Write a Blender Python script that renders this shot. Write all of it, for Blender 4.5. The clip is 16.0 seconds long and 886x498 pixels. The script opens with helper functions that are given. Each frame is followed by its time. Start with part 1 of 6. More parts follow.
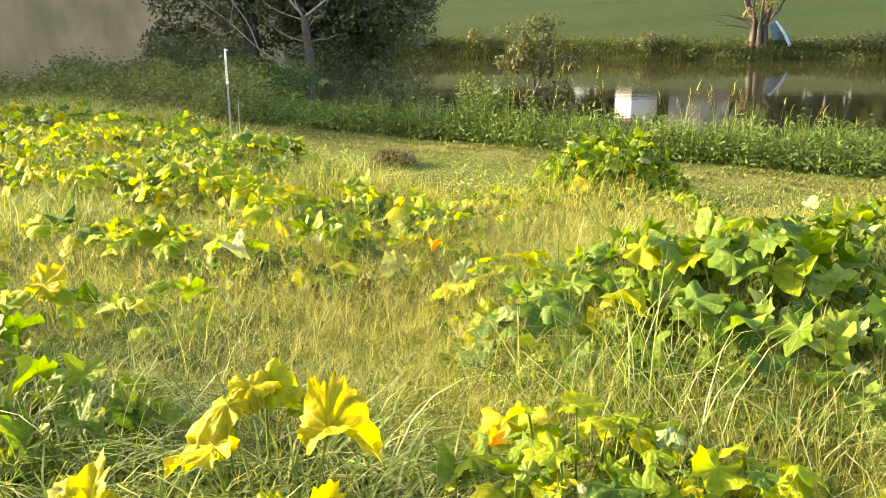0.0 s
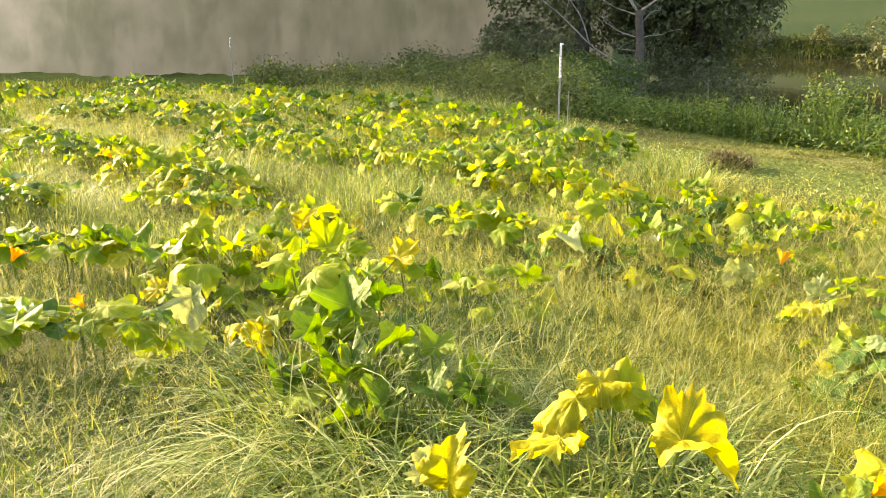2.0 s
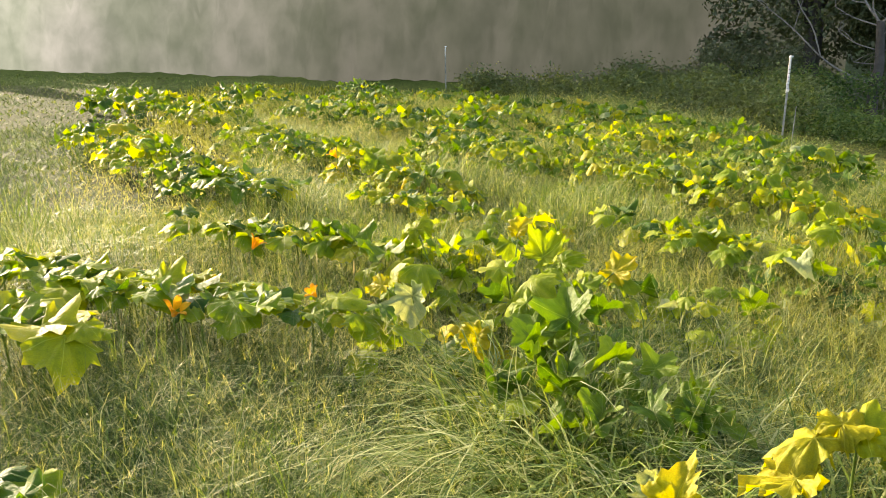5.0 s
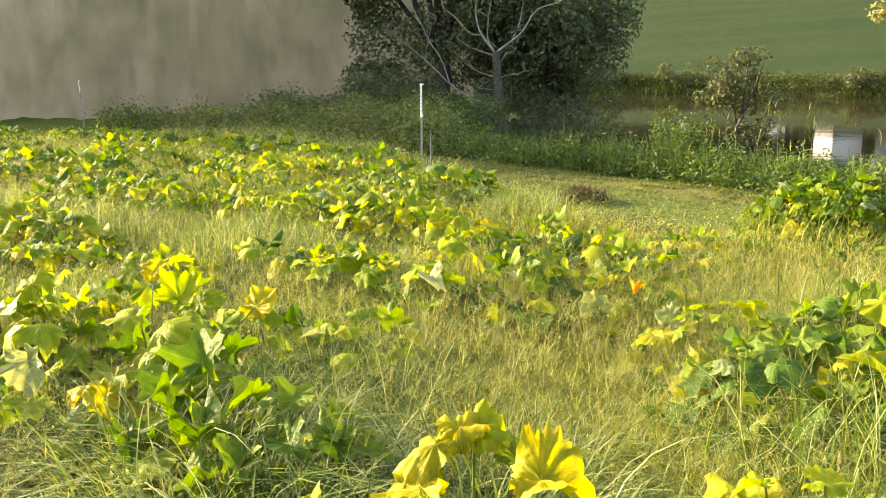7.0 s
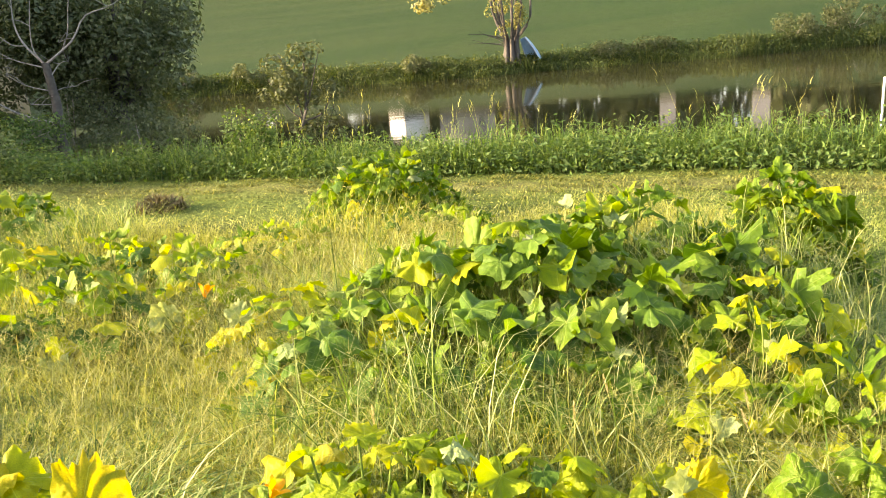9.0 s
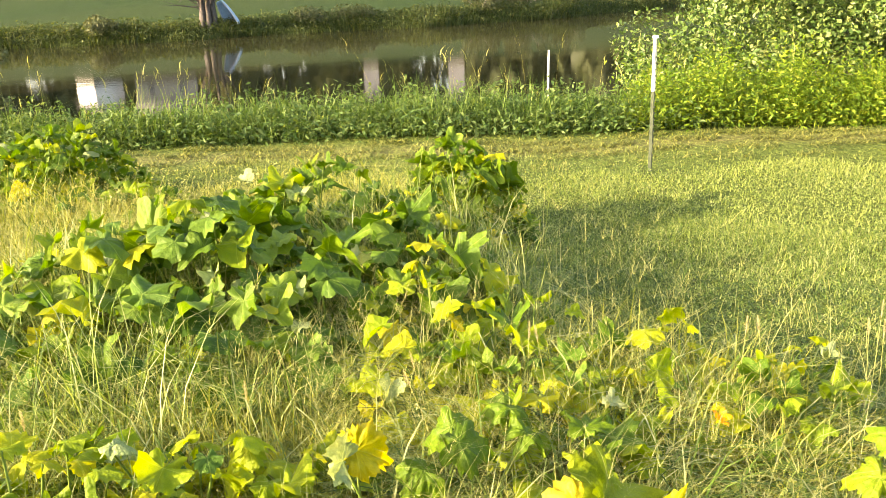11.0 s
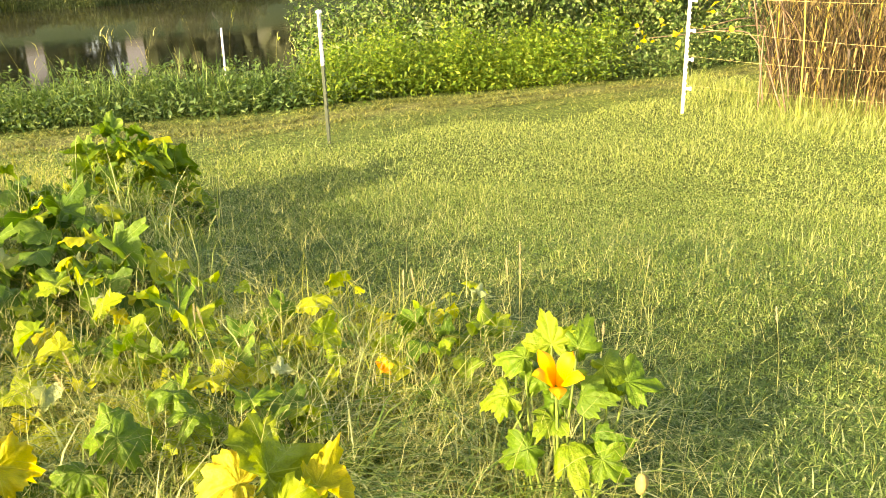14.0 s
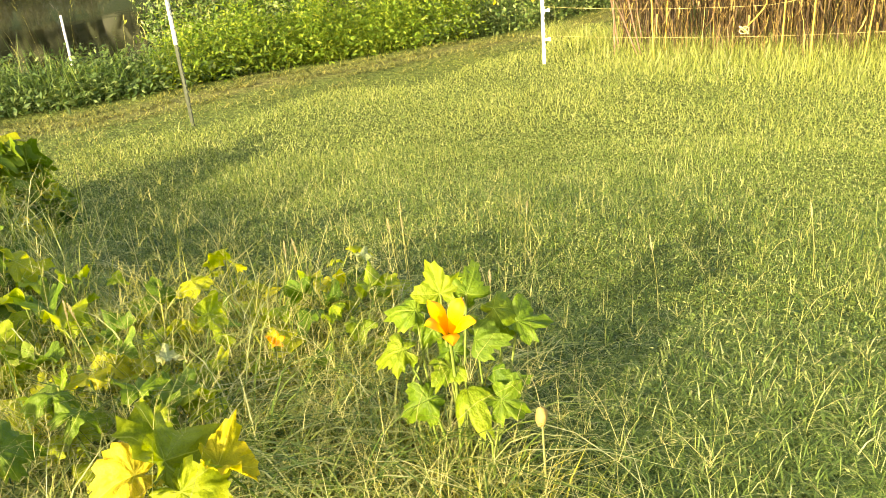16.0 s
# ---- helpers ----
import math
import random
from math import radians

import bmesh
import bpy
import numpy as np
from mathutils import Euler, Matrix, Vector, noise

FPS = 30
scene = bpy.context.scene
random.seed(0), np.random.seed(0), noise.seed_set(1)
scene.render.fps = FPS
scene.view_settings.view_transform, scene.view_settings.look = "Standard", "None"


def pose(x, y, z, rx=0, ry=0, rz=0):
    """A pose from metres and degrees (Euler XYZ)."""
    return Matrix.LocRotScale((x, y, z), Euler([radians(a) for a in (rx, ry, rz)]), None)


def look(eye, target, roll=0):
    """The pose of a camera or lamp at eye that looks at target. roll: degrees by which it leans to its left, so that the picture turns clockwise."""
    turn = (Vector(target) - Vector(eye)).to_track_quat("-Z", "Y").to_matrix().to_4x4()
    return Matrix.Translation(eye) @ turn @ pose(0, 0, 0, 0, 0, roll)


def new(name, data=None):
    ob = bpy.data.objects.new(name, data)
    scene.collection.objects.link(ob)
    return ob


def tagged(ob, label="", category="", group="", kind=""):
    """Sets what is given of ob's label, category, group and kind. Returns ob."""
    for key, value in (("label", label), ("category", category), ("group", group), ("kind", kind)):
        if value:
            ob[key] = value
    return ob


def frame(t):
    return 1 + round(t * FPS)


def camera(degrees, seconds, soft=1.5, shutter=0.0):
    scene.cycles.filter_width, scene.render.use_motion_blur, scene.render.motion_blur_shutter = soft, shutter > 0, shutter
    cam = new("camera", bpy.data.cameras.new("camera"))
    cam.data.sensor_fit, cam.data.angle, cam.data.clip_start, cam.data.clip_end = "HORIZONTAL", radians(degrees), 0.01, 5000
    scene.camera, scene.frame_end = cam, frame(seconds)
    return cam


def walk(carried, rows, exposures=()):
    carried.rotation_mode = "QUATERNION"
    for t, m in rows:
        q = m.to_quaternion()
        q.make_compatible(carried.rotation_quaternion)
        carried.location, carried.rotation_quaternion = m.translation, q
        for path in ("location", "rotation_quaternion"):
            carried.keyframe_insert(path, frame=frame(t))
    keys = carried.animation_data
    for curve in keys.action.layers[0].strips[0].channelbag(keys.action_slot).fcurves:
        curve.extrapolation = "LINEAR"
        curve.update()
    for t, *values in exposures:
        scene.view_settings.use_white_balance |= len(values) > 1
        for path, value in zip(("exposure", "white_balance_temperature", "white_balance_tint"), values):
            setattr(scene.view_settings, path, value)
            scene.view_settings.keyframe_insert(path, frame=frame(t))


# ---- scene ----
# ---- camera ----
cam = camera(56.4, 16.0, 0.8)
ROWS = [
    (0, -0.009, 0.051, 1.569, 73.59, 0.79, -0.65),
    (0.5, -0.067, 0.094, 1.558, 74.37, 2.19, 7.46),
    (1, -0.104, 0.102, 1.559, 74.11, 1.98, 11.45),
    (1.5, -0.149, 0.109, 1.548, 73.33, 1.05, 16.48),
    (2, -0.206, 0.106, 1.540, 73.73, 1.07, 20.87),
    (2.5, -0.234, 0.103, 1.539, 73.81, 1.12, 24.50),
    (3, -0.261, 0.092, 1.536, 74.39, 1.51, 27.91),
    (3.5, -0.277, 0.073, 1.525, 74.43, 1.96, 30.38),
    (3.7, -0.278, 0.071, 1.529, 75.07, 1.85, 30.91),
    (5.8, -0.310, 0.036, 1.560, 74.10, 0.57, 36.00),
    (6, -0.301, 0.083, 1.561, 74.65, 0.16, 31.20),
    (6.5, -0.234, 0.148, 1.558, 75.59, 0.05, 20.24),
    (7, -0.160, 0.171, 1.551, 76.18, 1.17, 11.72),
    (7.5, -0.081, 0.173, 1.546, 76.07, 2.58, 3.56),
    (8, -0.026, 0.160, 1.548, 75.44, 2.72, -2.56),
    (8.5, 0.046, 0.157, 1.545, 75.16, 3.06, -9.31),
    (9, 0.112, 0.132, 1.538, 74.82, 4.34, -16.34),
    (9.5, 0.176, 0.132, 1.557, 72.92, 2.68, -24.36),
    (9.7, 0.199, 0.127, 1.546, 70.94, 1.73, -26.28),
    (11.8, 0.300, 0.006, 1.574, 73.43, 2.74, -42.69),
    (12, 0.314, -0.004, 1.575, 74.22, 2.75, -44.49),
    (12.5, 0.311, -0.037, 1.582, 72.65, 1.04, -49.34),
    (13, 0.326, -0.077, 1.571, 70.43, 1.39, -52.09),
    (13.5, 0.334, -0.111, 1.562, 69.39, 1.21, -55.07),
    (14, 0.348, -0.122, 1.556, 69.35, 1.51, -56.85),
    (14.5, 0.366, -0.136, 1.552, 68.96, 1.72, -58.97),
    (15, 0.370, -0.168, 1.550, 68.35, 1.86, -63.08),
    (15.5, 0.336, -0.159, 1.526, 67.28, 1.81, -67.93),
    (16, 0.353, -0.129, 1.511, 66.79, 4.59, -66.68),
]
EXPOSURES = [(0.0, 2.82, 8400, 21.5), (2.5, 2.71, 8300, 21.5), (3.7, 2.48, 7900, 19.5), (5.8, 2.16, 7600, 18.5), (6.6, 2.5, 8000, 19.5),
             (8.0, 2.7, 8300, 21.5), (9.6, 2.88, 8300, 21.5), (12.2, 2.86, 8400, 21.5), (14.0, 2.7, 8500, 21.5), (16.0, 2.6, 8500, 21.5)]
walk(cam, [(t, pose(x, y, z, rx, ry, rz)) for t, x, y, z, rx, ry, rz in ROWS], EXPOSURES)

# ---- light: low morning sun and clear sky ----
SUN_AZ, SUN_EL = -77.0, 17.0        # degrees from +y towards +x, and above the horizon
world = bpy.data.worlds.new("morning_sky")
scene.world = world
world.use_nodes = True
wn = world.node_tree.nodes
sky = wn.new("ShaderNodeTexSky")
sky.sky_type = 'NISHITA'
sky.sun_disc = False
sky.sun_elevation = radians(SUN_EL)
sky.sun_rotation = radians(SUN_AZ)
sky.dust_density = 2.5
wn["Background"].inputs["Strength"].default_value = 0.15
world.node_tree.links.new(sky.outputs[0], wn["Background"].inputs["Color"])
sun = new("sun", bpy.data.lights.new("sun", 'SUN'))
sun.data.energy = 3.3
sun.data.angle = radians(0.6)
sun.data.color = (1.0, 0.90, 0.74)
sx, sy = math.sin(radians(SUN_AZ)), math.cos(radians(SUN_AZ))
ce, se = math.cos(radians(SUN_EL)), math.sin(radians(SUN_EL))
sun.matrix_world = look((60 * sx * ce, 60 * sy * ce, 60 * se), (0, 0, 0))

rng = np.random.default_rng(7)


# ---- materials ----
def nodes_of(name):
    m = bpy.data.materials.new(name)
    m.use_nodes = True
    nt = m.node_tree
    return m, nt, nt.nodes, nt.nodes["Principled BSDF"], nt.nodes["Material Output"]


def mix_rgb(nt, fac, a, b, mode='MIX'):
    n = nt.nodes.new("ShaderNodeMix")
    n.data_type, n.blend_type = 'RGBA', mode
    for k, v in ((0, fac), (6, a), (7, b)):
        if isinstance(v, bpy.types.NodeSocket):
            nt.links.new(v, n.inputs[k])
        elif k == 0:
            n.inputs[k].default_value = v
        else:
            n.inputs[k].default_value = (*v, 1)
    return n.outputs[2]


def noise_fac(nt, scale, detail=3.0, lo=0.35, hi=0.65, coord='Object'):
    tc = nt.nodes.new("ShaderNodeTexCoord")
    n = nt.nodes.new("ShaderNodeTexNoise")
    n.inputs["Scale"].default_value, n.inputs["Detail"].default_value = scale, detail
    nt.links.new(tc.outputs[coord], n.inputs["Vector"])
    r = nt.nodes.new("ShaderNodeMapRange")
    r.inputs[1].default_value, r.inputs[2].default_value = lo, hi
    nt.links.new(n.outputs["Fac"], r.inputs[0])
    return r.outputs[0]


def ramp(nt, fac, stops):
    n = nt.nodes.new("ShaderNodeValToRGB")
    e = n.color_ramp.elements
    while len(e) < len(stops):
        e.new(0.5)
    for el, (p, c) in zip(e, stops):
        el.position, el.color = p, (*c, 1)
    nt.links.new(fac, n.inputs[0])
    return n.outputs[0]


def foliage(name, stops, patch=None, patch_scale=1.5, island=True, trans=0.4, warm=(1.25, 1.15, 0.35), rough=0.55, veins=0.0):
    """Leaf matter: reflects and lets light through; each blade or leaf has its own tone."""
    m, nt, ns, bsdf, out = nodes_of(name)
    if island:
        r = ns.new("ShaderNodeNewGeometry").outputs["Random Per Island"]
    else:
        r = ns.new("ShaderNodeObjectInfo").outputs["Random"]
    col = ramp(nt, r, stops)
    if patch:
        col = mix_rgb(nt, noise_fac(nt, patch_scale, 3.0), col, patch, 'MIX')
    fine = noise_fac(nt, 60.0, 2.0, 0.3, 0.7)
    col = mix_rgb(nt, fine, col, mix_rgb(nt, 1.0, col, (0.72, 0.74, 0.7), 'MULTIPLY'))
    nt.links.new(col, bsdf.inputs["Base Color"])
    bsdf.inputs["Roughness"].default_value = rough
    bsdf.inputs["Specular IOR Level"].default_value = 0.22 if veins else 0.2
    if veins:
        tc = ns.new("ShaderNodeTexCoord")
        sep = ns.new("ShaderNodeSeparateXYZ")
        nt.links.new(tc.outputs["Object"], sep.inputs[0])

        def calc(op, a, b=None):
            n = ns.new("ShaderNodeMath")
            n.operation = op
            for k, v in ((0, a), (1, b)):
                if v is None:
                    continue
                if isinstance(v, bpy.types.NodeSocket):
                    nt.links.new(v, n.inputs[k])
                else:
                    n.inputs[k].default_value = v
            return n.outputs[0]
        x, y = calc('SUBTRACT', sep.outputs[0], 0.12), sep.outputs[1]
        ang = calc('ARCTAN2', y, x)
        rad = calc('SQRT', calc('ADD', calc('MULTIPLY', x, x), calc('MULTIPLY', y, y)))
        off = calc('MULTIPLY', calc('ABSOLUTE', calc('SINE', calc('MULTIPLY', ang, 2.5))), rad)
        vein = calc('LESS_THAN', off, 0.012)
        blot = noise_fac(nt, 4.0, 3.0, 0.32, 0.70)
        col = mix_rgb(nt, blot, mix_rgb(nt, 1.0, col, (0.74, 0.83, 0.75), 'MULTIPLY'), mix_rgb(nt, 1.0, col, (1.08, 1.04, 1.05), 'MULTIPLY'))
        rim = ns.new("ShaderNodeMapRange")
        rim.inputs[1].default_value, rim.inputs[2].default_value = 0.36, 0.56
        nt.links.new(calc('ADD', rad, calc('MULTIPLY', blot, 0.08)), rim.inputs[0])
        col = mix_rgb(nt, calc('MULTIPLY', rim.outputs[0], 0.35), col, mix_rgb(nt, 1.0, col, (1.6, 1.35, 1.2), 'MULTIPLY'))
        col = mix_rgb(nt, calc('MULTIPLY', vein, 0.5), col, mix_rgb(nt, 0.35, mix_rgb(nt, 1.0, col, (1.7, 1.6, 1.6), 'MULTIPLY'), (0.45, 0.48, 0.2)))
        nt.links.new(col, bsdf.inputs["Base Color"])
        b = ns.new("ShaderNodeBump")
        b.inputs["Strength"].default_value, b.inputs["Distance"].default_value = veins * 1.4, 0.013
        nt.links.new(calc('SUBTRACT', noise_fac(nt, 9.0, 2.0, 0.2, 0.8), calc('MULTIPLY', vein, 0.5)), b.inputs["Height"])
        nt.links.new(b.outputs[0], bsdf.inputs["Normal"])
    tr = ns.new("ShaderNodeBsdfTranslucent")
    nt.links.new(mix_rgb(nt, 1.0, col, warm, 'MULTIPLY'), tr.inputs["Color"])
    mx = ns.new("ShaderNodeMixShader")
    mx.inputs[0].default_value = trans
    nt.links.new(bsdf.outputs[0], mx.inputs[1])
    nt.links.new(tr.outputs[0], mx.inputs[2])
    nt.links.new(mx.outputs[0], out.inputs["Surface"])
    return m


def solid(name, c1, c2, scale=20.0, rough=0.6, metal=0.0, bump=0.2):
    m, nt, ns, bsdf, out = nodes_of(name)
    f = noise_fac(nt, scale, 5.0, 0.3, 0.7)
    nt.links.new(mix_rgb(nt, f, c1, c2), bsdf.inputs["Base Color"])
    bsdf.inputs["Roughness"].default_value, bsdf.inputs["Metallic"].default_value = rough, metal
    b = ns.new("ShaderNodeBump")
    b.inputs["Strength"].default_value, b.inputs["Distance"].default_value = bump, 0.01
    nt.links.new(f, b.inputs["Height"])
    nt.links.new(b.outputs[0], bsdf.inputs["Normal"])
    return m


M_GRASS_TALL = foliage("tall_grass", [(0.0, (0.12, 0.155, 0.017)), (0.4, (0.23, 0.27, 0.032)), (0.75, (0.36, 0.38, 0.06)), (1.0, (0.50, 0.49, 0.18))], trans=0.4)
M_GRASS_GREEN = foliage("green_grass", [(0.0, (0.03, 0.08, 0.014)), (0.6, (0.07, 0.14, 0.022)), (1.0, (0.16, 0.23, 0.05))], trans=0.28)
M_GRASS_LAWN = foliage("lawn_grass", [(0.0, (0.13, 0.185, 0.035)), (0.45, (0.225, 0.29, 0.06)), (0.8, (0.31, 0.365, 0.10)), (1.0, (0.41, 0.45, 0.20))], trans=0.3)
M_GRASS_BANK = foliage("bank_grass_blade", [(0.0, (0.05, 0.11, 0.02)), (0.6, (0.10, 0.18, 0.035)), (1.0, (0.20, 0.28, 0.07))], trans=0.3)
# Tones lowered, so the shade over the mown strip is partly painted in.
M_GRASS_MOWN = foliage("mown_grass", [(0.0, (0.07, 0.115, 0.015)), (0.5, (0.16, 0.205, 0.03)), (1.0, (0.38, 0.38, 0.085))], trans=0.25)
# Dewy grass made darker; shade over the left rows is partly in this tone.
M_GRASS_DIM = foliage("dim_dewy_grass", [(0.0, (0.045, 0.095, 0.016)), (0.5, (0.10, 0.17, 0.032)), (0.85, (0.19, 0.26, 0.065)), (1.0, (0.38, 0.43, 0.18))], trans=0.28, rough=0.6)
# Pale end of the ramp paints dew glints onto single blades.
M_GRASS_DEW = foliage("dewy_grass", [(0.0, (0.05, 0.105, 0.015)), (0.4, (0.13, 0.21, 0.032)), (0.75, (0.27, 0.34, 0.08)), (1.0, (0.48, 0.52, 0.25))], trans=0.36, rough=0.5)
M_SEED = foliage("seed_heads", [(0.0, (0.22, 0.25, 0.07)), (0.6, (0.34, 0.36, 0.12)), (1.0, (0.52, 0.51, 0.22))], trans=0.4)
M_LAWN_WEED = foliage("dewy_lawn_leaf", [(0.0, (0.0365, 0.0821, 0.0164)), (0.5, (0.1, 0.164, 0.0328)), (0.85, (0.192, 0.255, 0.0638)), (1.0, (0.347, 0.383, 0.155))], trans=0.28, rough=0.55)
M_FOX = foliage("foxtail_bristle", [(0.0, (0.45, 0.40, 0.22)), (1.0, (0.6, 0.55, 0.36))], trans=0.4)
# Green, lime and yellow leaf copies carry shade and backlight partly in colour.
M_LEAF_DARK = foliage("squash_leaf_green", [(0.0, (0.05, 0.12, 0.012)), (0.5, (0.085, 0.175, 0.018)), (0.8, (0.13, 0.23, 0.024)), (1.0, (0.21, 0.31, 0.04))], island=False, trans=0.44, veins=0.28, warm=(1.1, 1.15, 0.25))
M_LEAF_LIME = foliage("squash_leaf_lime", [(0.0, (0.20, 0.31, 0.012)), (0.5, (0.30, 0.385, 0.014)), (0.85, (0.39, 0.43, 0.016)), (1.0, (0.48, 0.47, 0.018))], island=False, trans=0.5, veins=0.28, warm=(1.14, 1.1, 0.2))
M_LEAF_GOLD = foliage("squash_leaf_yellow", [(0.0, (0.42, 0.40, 0.012)), (0.6, (0.50, 0.45, 0.014)), (1.0, (0.60, 0.53, 0.05))], island=False, trans=0.48, veins=0.28, warm=(1.12, 1.03, 0.2))
M_LEAF_PALE = foliage("squash_leaf_pale", [(0.0, (0.22, 0.31, 0.11)), (1.0, (0.40, 0.45, 0.20))], island=False, trans=0.35, veins=0.4, warm=(1.1, 1.05, 0.6))
M_PETIOLE = foliage("leaf_stalk", [(0.0, (0.12, 0.20, 0.03)), (1.0, (0.20, 0.28, 0.06))], island=False, trans=0.3)
M_LEAF_YOUNG = foliage("squash_leaf_young", [(0.0, (0.065, 0.14, 0.008)), (0.5, (0.11, 0.20, 0.010)), (1.0, (0.175, 0.26, 0.012))], island=False, trans=0.42, veins=0.28, warm=(1.1, 1.12, 0.22))
M_LEAF_OLIVE = foliage("squash_leaf_olive", [(0.0, (0.17, 0.24, 0.01)), (1.0, (0.26, 0.32, 0.015))], island=False, trans=0.42, veins=0.3, warm=(1.05, 1.1, 0.3))
M_FLOWER = foliage("squash_petal", [(0.0, (0.80, 0.34, 0.008)), (1.0, (0.86, 0.46, 0.015))], trans=0.35, warm=(1.1, 0.95, 0.4))
M_WEED = foliage("bank_weed_leaf", [(0.0, (0.045, 0.10, 0.025)), (0.6, (0.085, 0.155, 0.04)), (1.0, (0.18, 0.25, 0.085))], trans=0.4)
# Paler, greyer weed leaf; distance haze is put into the colour.
M_WEED_SLOPE = foliage("slope_weed_leaf", [(0.0, (0.09, 0.13, 0.05)), (0.6, (0.13, 0.18, 0.07)), (1.0, (0.20, 0.25, 0.11))], trans=0.4)
# Brighter copy of the weed leaf; sunlight is put into the colour.
M_WEED_BRIGHT = foliage("weed_leaf_sun_tone", [(0.0, (0.07, 0.15, 0.013)), (0.6, (0.14, 0.24, 0.02)), (1.0, (0.27, 0.34, 0.04))], trans=0.42)
# Lifted grey tones put haze and sun flecks into the leaf colour.
M_TREE_DARK = foliage("tree_leaf_dark", [(0.0, (0.0752, 0.107, 0.0592)), (0.7, (0.119, 0.15, 0.0807)), (1.0, (0.215, 0.248, 0.162))], trans=0.45, rough=0.45)
# Pale end of the ramp paints highlights among the dark leaves.
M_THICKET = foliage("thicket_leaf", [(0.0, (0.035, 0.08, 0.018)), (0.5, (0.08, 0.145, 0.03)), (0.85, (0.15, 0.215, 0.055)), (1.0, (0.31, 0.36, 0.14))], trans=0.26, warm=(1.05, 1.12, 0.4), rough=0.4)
M_FAR_TREE = foliage("far_tree_leaf", [(0.0, (0.06, 0.08, 0.035)), (1.0, (0.11, 0.13, 0.06))], trans=0.3)
M_REED = foliage("far_bank_reed", [(0.0, (0.03, 0.055, 0.016)), (0.7, (0.06, 0.09, 0.024)), (1.0, (0.12, 0.14, 0.045))], trans=0.35)
M_DRY = foliage("dry_stalk", [(0.0, (0.035, 0.026, 0.012)), (0.5, (0.085, 0.062, 0.026)), (0.85, (0.19, 0.145, 0.05)), (1.0, (0.42, 0.34, 0.10))], trans=0.25, warm=(1.1, 1.0, 0.55))
M_THATCH = foliage("dry_cut_grass", [(0.0, (0.06, 0.09, 0.02)), (0.6, (0.14, 0.16, 0.035)), (1.0, (0.30, 0.29, 0.08))], trans=0.25)
M_BRUSH = foliage("withered_weeds", [(0.0, (0.05, 0.045, 0.02)), (1.0, (0.16, 0.13, 0.06))], trans=0.2)
M_YELLOW_LEAF = foliage("willow_leaf_yellow", [(0.0, (0.15, 0.16, 0.06)), (0.6, (0.25, 0.25, 0.10)), (1.0, (0.38, 0.36, 0.18))], trans=0.4)
M_BARK = solid("grey_bark", (0.17, 0.14, 0.11), (0.30, 0.26, 0.21), 9.0, 0.85)
M_BARK_DARK = solid("dark_bark", (0.03, 0.027, 0.022), (0.07, 0.063, 0.054), 9.0, 0.85)
M_DEADWOOD = solid("bleached_wood", (0.13, 0.12, 0.105), (0.24, 0.225, 0.195), 14.0, 0.8)
M_POST = solid("green_post_paint", (0.02, 0.035, 0.015), (0.05, 0.065, 0.035), 30.0, 0.85, 0.0)
M_WHITE = solid("white_plastic", (0.52, 0.52, 0.50), (0.70, 0.69, 0.66), 12.0, 0.55)
M_GALV = solid("weathered_steel", (0.17, 0.18, 0.16), (0.32, 0.33, 0.31), 25.0, 0.6, 0.2)
M_WIRE = solid("fence_polywire", (0.38, 0.30, 0.09), (0.50, 0.42, 0.16), 40.0, 0.6)
M_STAKE = solid("yellow_cane", (0.36, 0.27, 0.025), (0.50, 0.39, 0.05), 18.0, 0.6)
M_TWIG = solid("brown_twig", (0.09, 0.06, 0.03), (0.17, 0.12, 0.06), 14.0, 0.85)
M_BOAT_BLUE = solid("blue_paint", (0.12, 0.24, 0.36), (0.22, 0.36, 0.48), 6.0, 0.5)
M_BOAT_WHITE = solid("white_paint", (0.28, 0.34, 0.40), (0.40, 0.45, 0.50), 6.0, 0.5)
M_HOUSE_WHITE = solid("white_siding", (0.74, 0.74, 0.72), (0.8, 0.8, 0.79), 1.0, 0.7)
M_HOUSE_GREY = solid("grey_siding", (0.12, 0.13, 0.14), (0.16, 0.17, 0.18), 1.0, 0.7)
M_HOUSE_BASE = solid("dark_house_base", (0.045, 0.05, 0.035), (0.08, 0.08, 0.06), 2.0, 0.85)
M_ROOF = solid("shingle_roof", (0.10, 0.10, 0.10), (0.17, 0.16, 0.16), 2.0, 0.85)
M_GLASS = solid("window_glass", (0.03, 0.04, 0.05), (0.05, 0.06, 0.07), 1.0, 0.08, 0.0, 0.0)


